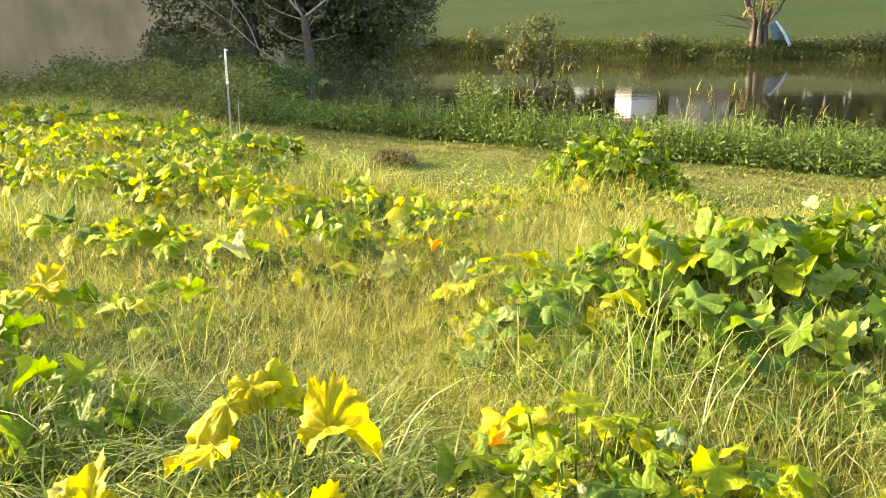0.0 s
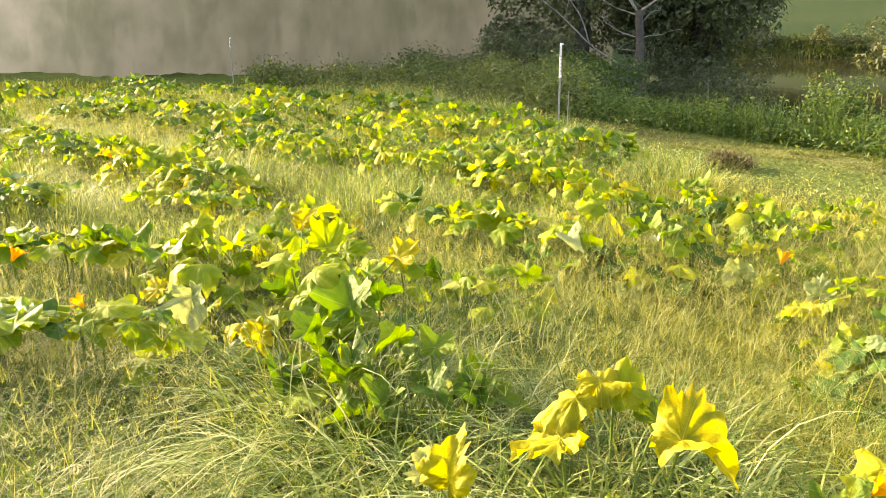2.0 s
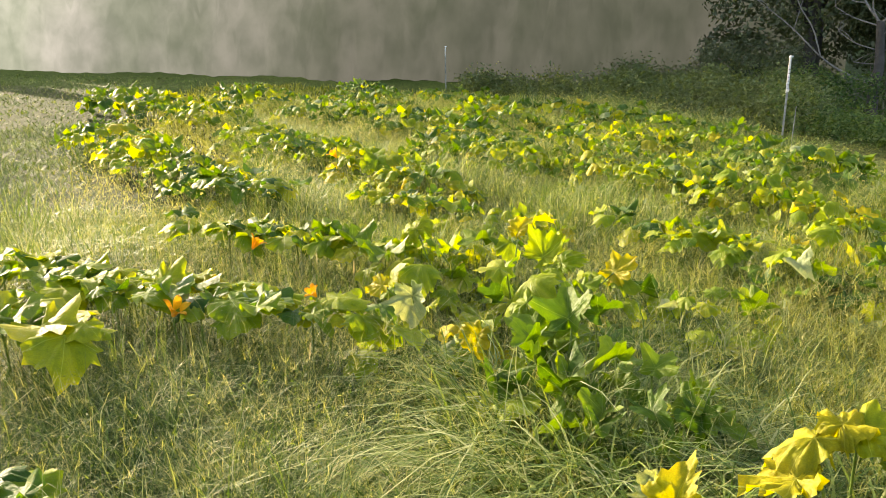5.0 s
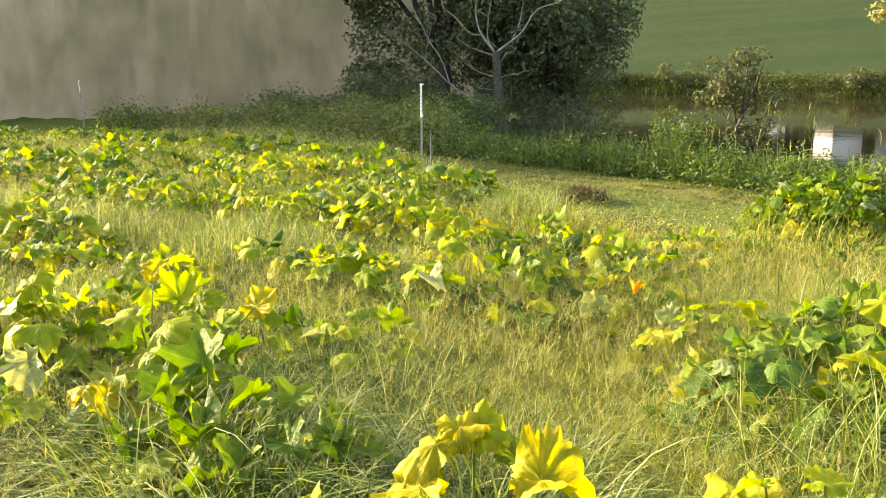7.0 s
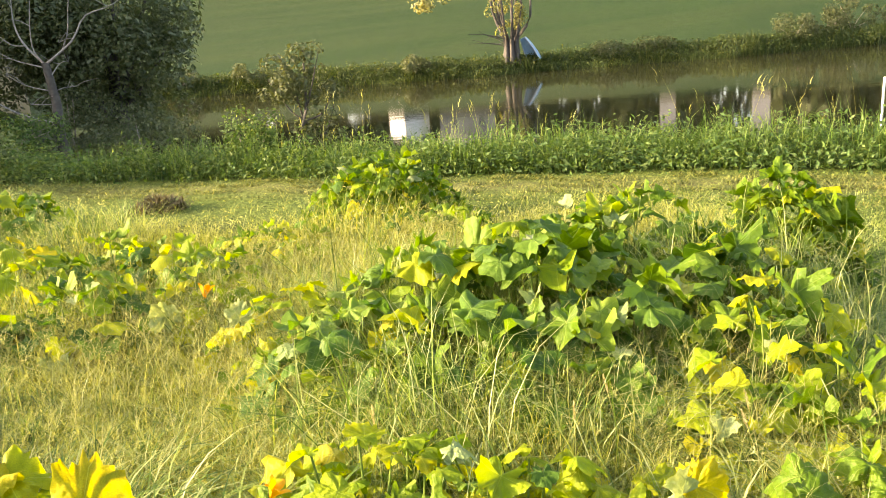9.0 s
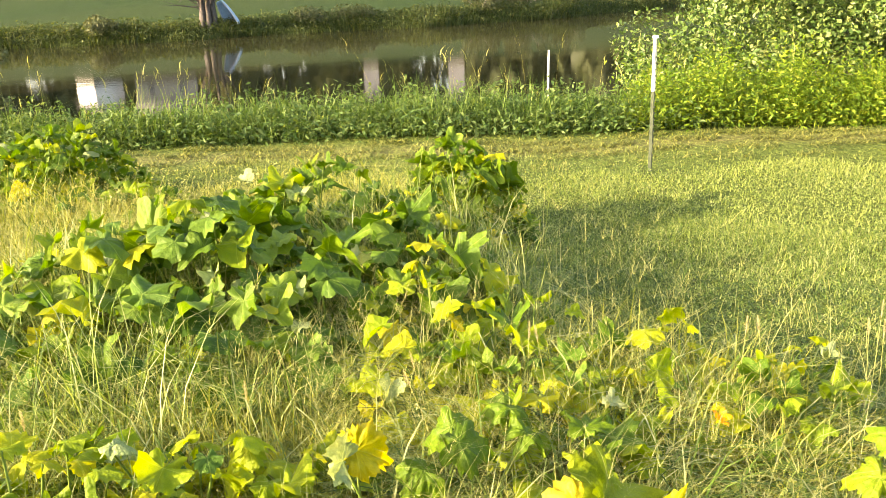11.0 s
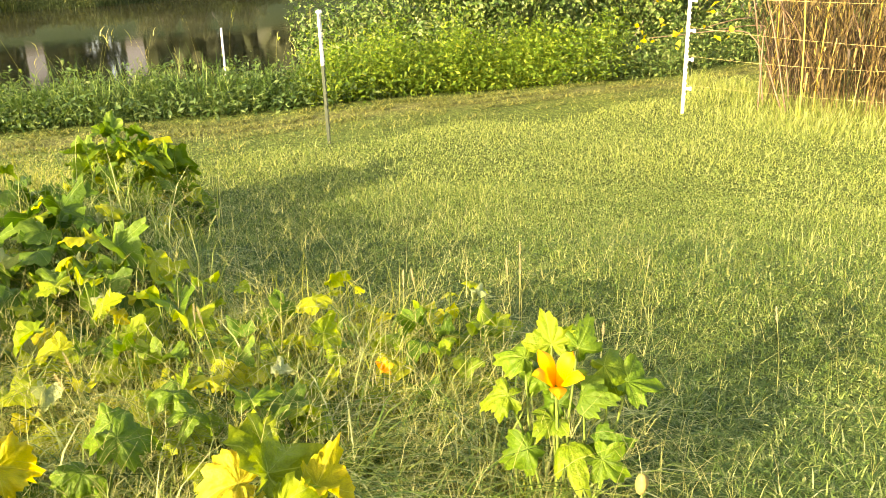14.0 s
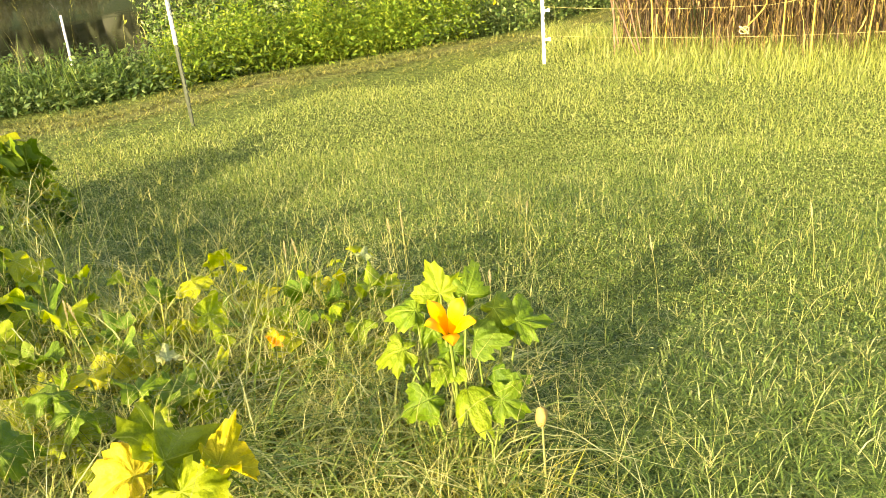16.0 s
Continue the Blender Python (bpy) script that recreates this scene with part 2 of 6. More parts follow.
def ground_material():
    m, nt, ns, bsdf, out = nodes_of("ground_soil_and_sward")
    at = ns.new("ShaderNodeAttribute")
    at.attribute_name = "zone"            # r: mown lawn, g: far meadow, b: bare or mulched
    sep = ns.new("ShaderNodeSeparateColor")
    nt.links.new(at.outputs["Color"], sep.inputs[0])
    f1, f2 = noise_fac(nt, 0.9, 5.0, 0.3, 0.7), noise_fac(nt, 14.0, 6.0, 0.3, 0.7)
    soil = mix_rgb(nt, f2, (0.03, 0.05, 0.012), (0.075, 0.095, 0.022))
    lawn = mix_rgb(nt, f2, mix_rgb(nt, f1, (0.06, 0.10, 0.016), (0.10, 0.145, 0.024)), (0.14, 0.18, 0.035))
    f3, f4 = noise_fac(nt, 0.05, 5.0, 0.3, 0.7), noise_fac(nt, 1.5, 6.0, 0.3, 0.7)
    mp = ns.new("ShaderNodeMapping")
    mp.inputs["Scale"].default_value = (0.02, 0.16, 0.02)
    tc = ns.new("ShaderNodeTexCoord")
    nt.links.new(tc.outputs["Object"], mp.inputs[0])
    st = ns.new("ShaderNodeTexNoise")
    st.inputs["Scale"].default_value, st.inputs["Detail"].default_value = 1.0, 4.0
    nt.links.new(mp.outputs[0], st.inputs["Vector"])
    streak = ns.new("ShaderNodeMapRange")
    streak.inputs[1].default_value, streak.inputs[2].default_value = 0.42, 0.62
    nt.links.new(st.outputs[0], streak.inputs[0])
    mead = mix_rgb(nt, f3, (0.0125, 0.033, 0.006), (0.019, 0.043, 0.0085))
    mead = mix_rgb(nt, streak.outputs[0], mead, (0.024, 0.044, 0.010))
    mead = mix_rgb(nt, f4, mead, mix_rgb(nt, 1.0, mead, (0.7, 0.75, 0.7), 'MULTIPLY'))
    f5 = noise_fac(nt, 70.0, 3.0, 0.42, 0.6)
    lawn = mix_rgb(nt, f5, mix_rgb(nt, 1.0, lawn, (0.35, 0.38, 0.35), 'MULTIPLY'), lawn)
    soil = mix_rgb(nt, f5, mix_rgb(nt, 1.0, soil, (0.4, 0.42, 0.4), 'MULTIPLY'), soil)
    thatch = mix_rgb(nt, f2, (0.10, 0.075, 0.03), (0.24, 0.19, 0.08))
    c = mix_rgb(nt, sep.outputs[0], soil, lawn)
    c = mix_rgb(nt, sep.outputs[1], c, mead)
    c = mix_rgb(nt, sep.outputs[2], c, thatch)
    nt.links.new(c, bsdf.inputs["Base Color"])
    bsdf.inputs["Roughness"].default_value = 0.95
    bsdf.inputs["Specular IOR Level"].default_value = 0.1
    b = ns.new("ShaderNodeBump")
    b.inputs["Strength"].default_value, b.inputs["Distance"].default_value = 0.8, 0.03
    nt.links.new(f2, b.inputs["Height"])
    nt.links.new(b.outputs[0], bsdf.inputs["Normal"])
    return m


def water_material():
    m, nt, ns, bsdf, out = nodes_of("murky_pond_water")
    f = noise_fac(nt, 0.15, 3.0, 0.3, 0.7)
    nt.links.new(mix_rgb(nt, f, (0.018, 0.019, 0.009), (0.030, 0.029, 0.014)), bsdf.inputs["Base Color"])
    bsdf.inputs["Roughness"].default_value = 0.05
    bsdf.inputs["IOR"].default_value = 1.333
    b = ns.new("ShaderNodeBump")
    b.inputs["Strength"].default_value, b.inputs["Distance"].default_value = 0.05, 0.02
    nt.links.new(noise_fac(nt, 1.6, 3.0, 0.2, 0.8), b.inputs["Height"])
    nt.links.new(b.outputs[0], bsdf.inputs["Normal"])
    return m


# ---- mesh helpers ----
def np_mesh(name, verts, faces, material, smooth=False):
    verts, faces = np.asarray(verts, np.float32).reshape(-1, 3), np.asarray(faces, np.int32)
    k = faces.shape[1]
    me = bpy.data.meshes.new(name)
    me.vertices.add(len(verts))
    me.vertices.foreach_set("co", verts.ravel())
    me.loops.add(faces.size)
    me.loops.foreach_set("vertex_index", faces.ravel())
    me.polygons.add(len(faces))
    me.polygons.foreach_set("loop_start", np.arange(0, faces.size, k, dtype=np.int32))
    if smooth:
        me.polygons.foreach_set("use_smooth", np.ones(len(faces), bool))
    me.materials.append(material)
    me.update(calc_edges=True)
    return me


def part(name, bm, material, parent, label="", smooth=False):
    if isinstance(bm, bpy.types.Mesh):
        me = bm
    else:
        me = bpy.data.meshes.new(name)
        bm.to_mesh(me)
        bm.free()
        me.materials.append(material)
        if smooth:
            me.polygons.foreach_set("use_smooth", np.ones(len(me.polygons), bool))
    ob = new(name, me)
    ob.parent = parent
    return tagged(ob, label)


def tube(points, radii, sides=6):
    """A round, tapered tube along points, as verts and quads."""
    pts = np.asarray(points, float)
    n = len(pts)
    d = np.gradient(pts, axis=0)
    d /= np.linalg.norm(d, axis=1)[:, None] + 1e-9
    ref = np.where(np.abs(d[:, 2:3]) > 0.9, np.array([[1.0, 0, 0]]), np.array([[0, 0, 1.0]]))
    u = np.cross(d, ref)
    u /= np.linalg.norm(u, axis=1)[:, None] + 1e-9
    v = np.cross(d, u)
    a = np.linspace(0, 2 * math.pi, sides, endpoint=False)
    r = np.asarray(radii, float)[:, None, None]
    V = pts[:, None] + r * (np.cos(a)[None, :, None] * u[:, None] + np.sin(a)[None, :, None] * v[:, None])
    i, j = np.meshgrid(np.arange(n - 1), np.arange(sides), indexing='ij')
    j2 = (j + 1) % sides
    F = np.stack([i * sides + j, i * sides + j2, (i + 1) * sides + j2, (i + 1) * sides + j], -1).reshape(-1, 4)
    return V.reshape(-1, 3), F


def joined(pieces):
    V, F, o = [], [], 0
    for v, f in pieces:
        V.append(v)
        F.append(f + o)
        o += len(v)
    return np.concatenate(V), np.concatenate(F)


def spline(points, n):
    """Smooth curve through points."""
    p = np.asarray(points, float)
    p = np.vstack([2 * p[0] - p[1], p, 2 * p[-1] - p[-2]])
    out = []
    segs = len(p) - 3
    for t in np.linspace(0, segs - 1e-6, n):
        k, u = int(t), t - int(t)
        a, b, c, d = p[k:k + 4]
        out.append(0.5 * (2 * b + (c - a) * u + (2 * a - 5 * b + 4 * c - d) * u * u + (3 * b - a - 3 * c + d) * u ** 3))
    return np.array(out)


def blades(base, height, width, lean, az, segs=3, droop=0.5, bend=1.7):
    """Curved, pointed blades: verts and triangles; a larger bend keeps the curve near the tip."""
    n = len(base)
    s = np.linspace(0, 1, segs + 1)
    hx = lean[:, None] * (s[None] ** bend) * height[:, None]
    hz = height[:, None] * (s[None] - droop * np.minimum(lean, 1.4)[:, None] * 0.5 * s[None] ** (bend + 0.7))
    C = np.stack([base[:, 0:1] + np.cos(az)[:, None] * hx, base[:, 1:2] + np.sin(az)[:, None] * hx, base[:, 2:3] + hz], -1)
    tw = az + math.pi / 2 + rng.uniform(-0.6, 0.6, n)
    w = width[:, None] * 0.5 * (1.0 - 0.8 * s[None, :-1] ** 2)
    side = np.stack([np.cos(tw)[:, None] * w, np.sin(tw)[:, None] * w, 0 * w], -1)
    pairs = np.stack([C[:, :-1] - side, C[:, :-1] + side], 2).reshape(n, 2 * segs, 3)
    V = np.concatenate([pairs, C[:, -1:]], 1).reshape(-1, 3)
    k = 2 * segs + 1
    q = []
    for i in range(segs - 1):
        q += [(2 * i, 2 * i + 1, 2 * i + 3), (2 * i, 2 * i + 3, 2 * i + 2)]
    q.append((2 * segs - 2, 2 * segs - 1, 2 * segs))
    F = (np.arange(n)[:, None, None] * k + np.array(q)[None]).reshape(-1, 3)
    return V, F


def leaflets(pos, nrm, size, ratio=0.5, fold=0.25, simple=False):
    """Small pointed leaves, folded along the midrib: four triangles each, or two for far ones."""
    n = len(pos)
    nrm = nrm / (np.linalg.norm(nrm, axis=1)[:, None] + 1e-9)
    t = rng.normal(size=(n, 3))
    t -= (t * nrm).sum(1)[:, None] * nrm
    t /= np.linalg.norm(t, axis=1)[:, None] + 1e-9
    b = np.cross(nrm, t)
    L, W = size[:, None], (size * ratio)[:, None]
    p0, p1 = pos - t * L * 0.5, pos + t * L * 0.5
    m0, m1 = pos - t * L * 0.1, pos + t * L * 0.2
    a = m0 + b * W * 0.5 + nrm * W * fold
    c = m0 - b * W * 0.5 + nrm * W * fold
    V = np.stack([p0, a, m1, c, p1], 1).reshape(-1, 3)
    q = np.array([[0, 4, 1], [0, 3, 4]]) if simple else np.array([[0, 2, 1], [1, 2, 4], [0, 3, 2], [2, 3, 4]])
    F = (np.arange(n)[:, None, None] * 5 + q[None]).reshape(-1, 3)
    return V, F


# ---- the lie of the land ----
POND = -1.2
AZ_B = np.array([-180, -75, -58, -50, -42, -36, -27, -13, -7, 1, 8, 16, 23, 29, 36, 43, 50, 55, 59, 66, 73, 80, 95, 180])
R_B = np.array([60, 50, 37, 31.5, 24.5, 23.6, 19.8, 14.7, 13.1, 11.9, 10.9, 10.2, 10.0, 9.9, 9.7, 9.7, 9.95, 10.4, 10.7, 11.3, 12.3, 14.5, 22, 60])
AZ_F = np.array([-180, -20, -10, 0, 13, 19, 24, 35, 43, 52, 70, 180])
R_F = np.array([50, 50, 49, 46.5, 43.5, 43.0, 44.5, 45.5, 50, 62, 80, 80])


def smooth(a, b, x):
    t = np.clip((x - a) / (b - a), 0, 1)
    return t * t * (3 - 2 * t)


def bank_r(az):
    return np.interp(az, AZ_B, R_B)


def shore_r(az):
    return np.interp(az, AZ_F, R_F)


def land(x, y):
    """Height of the ground, and how far a place is out beyond the foot of the weedy bank."""
    x, y = np.asarray(x, float), np.asarray(y, float)
    r, az = np.hypot(x, y), np.degrees(np.arctan2(x, y))
    rb, rf = bank_r(az), shore_r(az)
    pond = smooth(-13, -6, az) * (1 - smooth(74, 86, az))
    z = -0.1 - 0.025 * np.clip(np.minimum(r, 12) - 3, 0, None)
    z = z + 0.018 * np.sin(1.7 * x + 0.6) * np.sin(1.3 * y) * (1 - smooth(20, 30, r))
    d = r - rb
    wet = -smooth(0.6, 3.6, d) * 1.45
    far = smooth(-0.6, 1.6, r - rf)
    hill = 0.75 + np.clip(r - rf - 1.5, 0, 400) * 0.108
    hill = np.where(hill > 13, 13 + (hill - 13) * 0.25, hill)
    zp = z + wet + far * (1.35 + hill - 0.35 - 0.65)
    zl = z + np.clip(d, 0, 14) * 0.045 + np.clip(d - 6, 0, 300) * 0.035
    return np.where(pond > 0, zp * pond + zl * (1 - pond), zl), d, az, r


def build_ground():
    az = np.radians(np.arange(-180, 180, 1.5))
    rr = np.concatenate([np.arange(0.25, 9, 0.25), np.arange(9, 18, 0.3), np.arange(18, 42, 1.0), np.arange(42, 60, 0.6), np.geomspace(60, 2500, 45)])
    A, R = np.meshgrid(az, rr)
    X, Y = R * np.sin(A), R * np.cos(A)
    Z, d, azd, _ = land(X, Y)
    n, k = A.shape
    V = np.stack([X, Y, Z], -1).reshape(-1, 3)
    V = np.vstack([V, [[0, 0, float(land(0, 0)[0])]]])
    i, j = np.meshgrid(np.arange(n - 1), np.arange(k), indexing='ij')
    F = np.stack([i * k + j, (i + 1) * k + j, (i + 1) * k + (j + 1) % k, i * k + (j + 1) % k], -1).reshape(-1, 4)
    me = np_mesh("ground", V, F, ground_material(), True)
    bm = bmesh.new()
    bm.from_mesh(me)
    bm.verts.ensure_lookup_table()
    c = bm.verts[n * k]
    for q in range(k):
        bm.faces.new((bm.verts[q], bm.verts[(q + 1) % k], c)).smooth = True
    bmesh.ops.recalc_face_normals(bm, faces=bm.faces)
    bm.to_mesh(me)
    bm.free()
    lawn = (smooth(-0.4, 0.5, X - 2.6 + 0.25 * np.sin(3 * Y)) + smooth(-1.0, 0.3, d + 2.9)).clip(0, 1) * (1 - smooth(0, 1.0, d))
    lawn = np.where(azd < -20, smooth(-9, -7, d), lawn)
    mead = smooth(0.5, 2.5, R - shore_r(azd)) * (azd > -16)
    mulch = np.exp(-((d + 0.75) / 0.35) ** 2) * 0.4 * smooth(-16, -10, azd)
    at = me.color_attributes.new("zone", 'FLOAT_COLOR', 'POINT')
    col = np.ones((n * k + 1, 4), np.float32)
    col[:, :3] = 0
    col[:-1, 0], col[:-1, 1], col[:-1, 2] = lawn.ravel(), mead.clip(0, 1).ravel(), mulch.ravel()
    at.data.foreach_set("color", col.ravel())
    tagged(new("ground", me), "grassy garden ground falling gently to a pond, with a meadow slope beyond", "ground", kind="structure")


build_ground()


def build_water():
    az = np.radians(np.arange(-16, 92, 2.0))
    rr = np.linspace(9.5, 84, 30)
    A, R = np.meshgrid(az, rr)
    V = np.stack([R * np.sin(A), R * np.cos(A), np.full_like(R, POND)], -1).reshape(-1, 3)
    n, k = A.shape
    i, j = np.meshgrid(np.arange(n - 1), np.arange(k - 1), indexing='ij')
    F = np.stack([i * k + j, i * k + j + 1, (i + 1) * k + j + 1, (i + 1) * k + j], -1).reshape(-1, 4)
    tagged(new("water", np_mesh("water", V, F, water_material(), True)), "still brown-green pond water mirroring the far slope", "water", kind="structure")


build_water()


def polar(az, r):
    return r * math.sin(radians(az)), r * math.cos(radians(az))


def zland(x, y):
    return land(x, y)[0]


# ---- trees, thickets and woods ----
def lumps(centre, radii, count, seed):
    """Centres and sizes of the leaf clumps that make up a crown."""
    g = np.random.default_rng(seed)
    p = g.normal(size=(count, 3))
    p /= np.linalg.norm(p, axis=1)[:, None]
    p *= g.uniform(0.45, 1.0, count)[:, None] ** 0.6
    return np.array(centre) + p * np.array(radii), g.uniform(0.7, 1.35, count)


def crown_mesh(name, centres, sizes, per, radius, leaf, material, flat=0.75, seed=1, floor=None, simple=False, ratio=0.55):
    g = np.random.default_rng(seed)
    P, N, S = [], [], []
    for c, s in zip(centres, sizes):
        d = g.normal(size=(per, 3))
        d /= np.linalg.norm(d, axis=1)[:, None]
        rad = radius * s * g.uniform(0.35, 1.05, per) ** 0.5
        P.append(c + d * rad[:, None] * np.array([1, 1, flat]))
        N.append(d + g.normal(size=(per, 3)) * 0.7 + np.array([0, 0, 0.5]))
        S.append(leaf * g.uniform(0.6, 1.4, per))
    P, N, S = np.concatenate(P), np.concatenate(N), np.concatenate(S)
    if floor is not None:
        keep = P[:, 2] > floor
        P, N, S = P[keep], N[keep], S[keep]
    return np_mesh(name, *leaflets(P, N, S, ratio, 0.25, simple), material)


def limb(points, r0, r1, n=10, sides=6):
    p = spline(points, n)
    return tube(p, np.linspace(r0, r1, n), sides)


def shade_tree(x, y, centre, radii, count, per, leaf, seed, label):
    z = float(zland(x, y)) - 0.1
    t = tagged(new("tree"), label, "tree")
    t.location = (x, y, z)
    g = np.random.default_rng(seed)
    c = np.array(centre) - np.array([x, y, z])
    part("trunk", np_mesh("trunk", *limb([(0, 0, 0), (0.1, 0, 1.2), (c[0] * 0.3, c[1] * 0.3, c[2] * 0.6), (c[0] * 0.7, c[1] * 0.7, c[2] * 1.3)], 0.24, 0.07, 12, 8), M_BARK_DARK, True), M_BARK_DARK, t)
    cs, ss = lumps(c, radii, count, seed)
    cs = cs[cs[:, 2] > 0.1]
    ss = ss[:len(cs)]
    for q in range(7):
        e = cs[g.integers(len(cs))]
        part("limb", np_mesh("limb", *limb([(c[0] * 0.2, c[1] * 0.2, c[2] * 0.35), (e[0] * 0.5, e[1] * 0.5, e[2] * 0.6 + 0.3), tuple(e)], 0.1, 0.02, 9), M_BARK_DARK, True), M_BARK_DARK, t)
    part("crown", crown_mesh("crown", cs, ss, per, 0.85, leaf, M_TREE_DARK, 0.8, seed, 0.05, True), M_TREE_DARK, t)
    return t


shade_tree(-4.9, 22.6, (-5.0, 22.8, 3.6), (3.0, 2.4, 4.4), 74, 560, 0.13, 11, "large dark green leafy tree standing at the pond corner")
shade_tree(-2.0, 23.2, (-2.1, 23.4, 3.2), (2.0, 2.0, 4.2), 66, 560, 0.13, 12, "dense dark green leafy tree beside the pond")


def dead_tree():
    x, y = -3.04, 20.3
    t = tagged(new("dead_tree"), "bare dead tree with pale forked branches in front of dark leaves", "tree")
    t.location = (x, y, 0)
    part("trunk", np_mesh("trunk", *limb([(0.05, 0, -1.35), (0.0, 0, -0.05), (0.05, 0, 0.41), (0.02, 0, 0.92), (-0.02, 0, 1.40)], 0.12, 0.085, 14, 8), M_BARK_DARK, True), M_BARK_DARK, t)
    g = np.random.default_rng(3)
    limbs = [(0.045, [(0, 0.06), (-0.61, 0.29), (-1.12, 0.61), (-1.56, 1.02), (-1.93, 1.35), (-2.42, 1.71), (-2.79, 1.98)]),
             (0.030, [(-1.14, 0.66), (-1.34, 1.25), (-1.63, 1.71), (-1.81, 2.14), (-1.97, 2.45), (-1.95, 3.0)]),
             (0.050, [(-0.02, 1.35), (-0.37, 1.82), (-0.49, 2.2), (-0.49, 2.56), (-0.40, 3.3)]),
             (0.055, [(-0.02, 1.35), (0.37, 1.62), (0.67, 1.87), (0.97, 2.31), (1.49, 2.47), (2.0, 2.75)]),
             (0.020, [(0.67, 1.87), (0.48, 1.86), (0.34, 1.80)]),
             (0.030, [(-0.06, 1.30), (-0.57, 1.48), (-0.96, 1.71)]),
             (0.026, [(-0.06, 0.80), (-0.49, 0.95), (-0.85, 1.20)]),
             (0.022, [(0, 0.50), (-0.26, 0.51), (-0.47, 0.53)]),
             (0.024, [(0.03, 0.76), (0.25, 0.83), (0.50, 0.84)]),
             (0.034, [(-0.05, 1.40), (-0.19, 1.69), (-0.16, 2.18), (0.0, 3.0)]),
             (0.026, [(-0.36, 1.78), (-0.64, 1.84), (-1.01, 2.22), (-1.33, 2.51), (-1.34, 3.1)]),
             (0.028, [(0.39, 1.66), (0.56, 2.02), (0.66, 2.51), (0.8, 3.1)]),
             (0.022, [(0.05, 1.1), (0.26, 1.35), (0.42, 1.40)]),
             (0.018, [(-1.76, 1.2), (-1.60, 1.95), (-1.47, 2.15)])]
    for r0, pts in limbs:
        p3 = [(px, -0.03 - 0.05 * q * (-1) ** len(pts), pz) for q, (px, pz) in enumerate(pts)]
        bough = part("limb", np_mesh("limb", *limb(p3, r0 * 0.6, 0.008, 14, 5), M_DEADWOOD, True), M_DEADWOOD, t)
        for k in range(3):
            b = np.array(p3[-1 - (k % 2)])
            e = b + np.array([g.normal(0, 0.2), g.normal(0, 0.15), g.uniform(0.05, 0.35)])
            part("twig", np_mesh("twig", *limb([b, (b + e) / 2 + g.normal(0, 0.04, 3), e], 0.010, 0.004, 6, 4), M_DEADWOOD, True), M_DEADWOOD, bough)


dead_tree()


def sapling():
    """Small leafy tree leaning over the near edge of the pond."""
    x, y = 1.58, 12.75
    z = float(zland(x, y)) - 0.05
    t = tagged(new("sapling"), "small leafy sapling on the near pond bank", "tree")
    t.location = (x, y, z)
    part("trunk", np_mesh("trunk", *limb([(-0.25, 0, 0), (-0.15, 0, 0.9), (0.0, 0, 1.4), (0.05, 0, 2.25)], 0.04, 0.012, 12), M_BARK_DARK, True), M_BARK_DARK, t)
    for a, b, c in ((-0.5, 0.1, 1.85), (0.5, 0.0, 1.75), (0.25, -0.2, 2.2), (-0.3, 0.2, 2.2), (0.45, 0.1, 1.4)):
        part("limb", np_mesh("limb", *limb([(-0.05, 0, 1.2), (a * 0.5, b * 0.5, c - 0.45), (a, b, c)], 0.018, 0.005, 8, 5), M_BARK_DARK, True), M_BARK_DARK, t)
    cs, ss = lumps((0.03, 0, 1.86), (0.66, 0.5, 0.46), 34, 5)
    part("crown", crown_mesh("crown", cs, ss * 0.85, 62, 0.19, 0.07, M_FAR_TREE, 0.8, 6), M_FAR_TREE, t)
    cs, ss = lumps((0.15, 0, 0.95), (0.3, 0.3, 0.4), 11, 15)
    part("crown", crown_mesh("crown", cs, ss * 0.9, 60, 0.2, 0.075, M_FAR_TREE, 0.8, 16), M_FAR_TREE, t)


sapling()


def bush(x, y, radii, count, per, radius, leaf, material, seed, label, lift=0.0):
    z = float(zland(x, y)) - 0.05
    t = tagged(new("bush"), label, "bush")
    t.location = (x, y, z)
    g = np.random.default_rng(seed)
    cs, ss = lumps((0, 0, radii[2] * 0.9 + lift), radii, count, seed)
    for q in range(6):
        e = cs[g.integers(len(cs))]
        part("stem", np_mesh("stem", *limb([(0.1 * g.normal(), 0.1 * g.normal(), 0), (e[0] * 0.4, e[1] * 0.4, e[2] * 0.5), tuple(e)], 0.03, 0.008, 8, 5), M_BARK, True), M_BARK, t)
    part("foliage", crown_mesh("foliage", cs, ss, int(per * 1.4), radius, leaf * 0.85, material, 0.85, seed, 0.0, True), material, t)
    return t


bush(0.74, 12.8, (0.42, 0.4, 0.62), 20, 110, 0.24, 0.07, M_WEED, 21, "leafy green bush on the near pond bank")
bush(1.75, 12.7, (0.25, 0.25, 0.45), 8, 90, 0.2, 0.07, M_TREE_DARK, 22, "small dark bush beside the sapling")

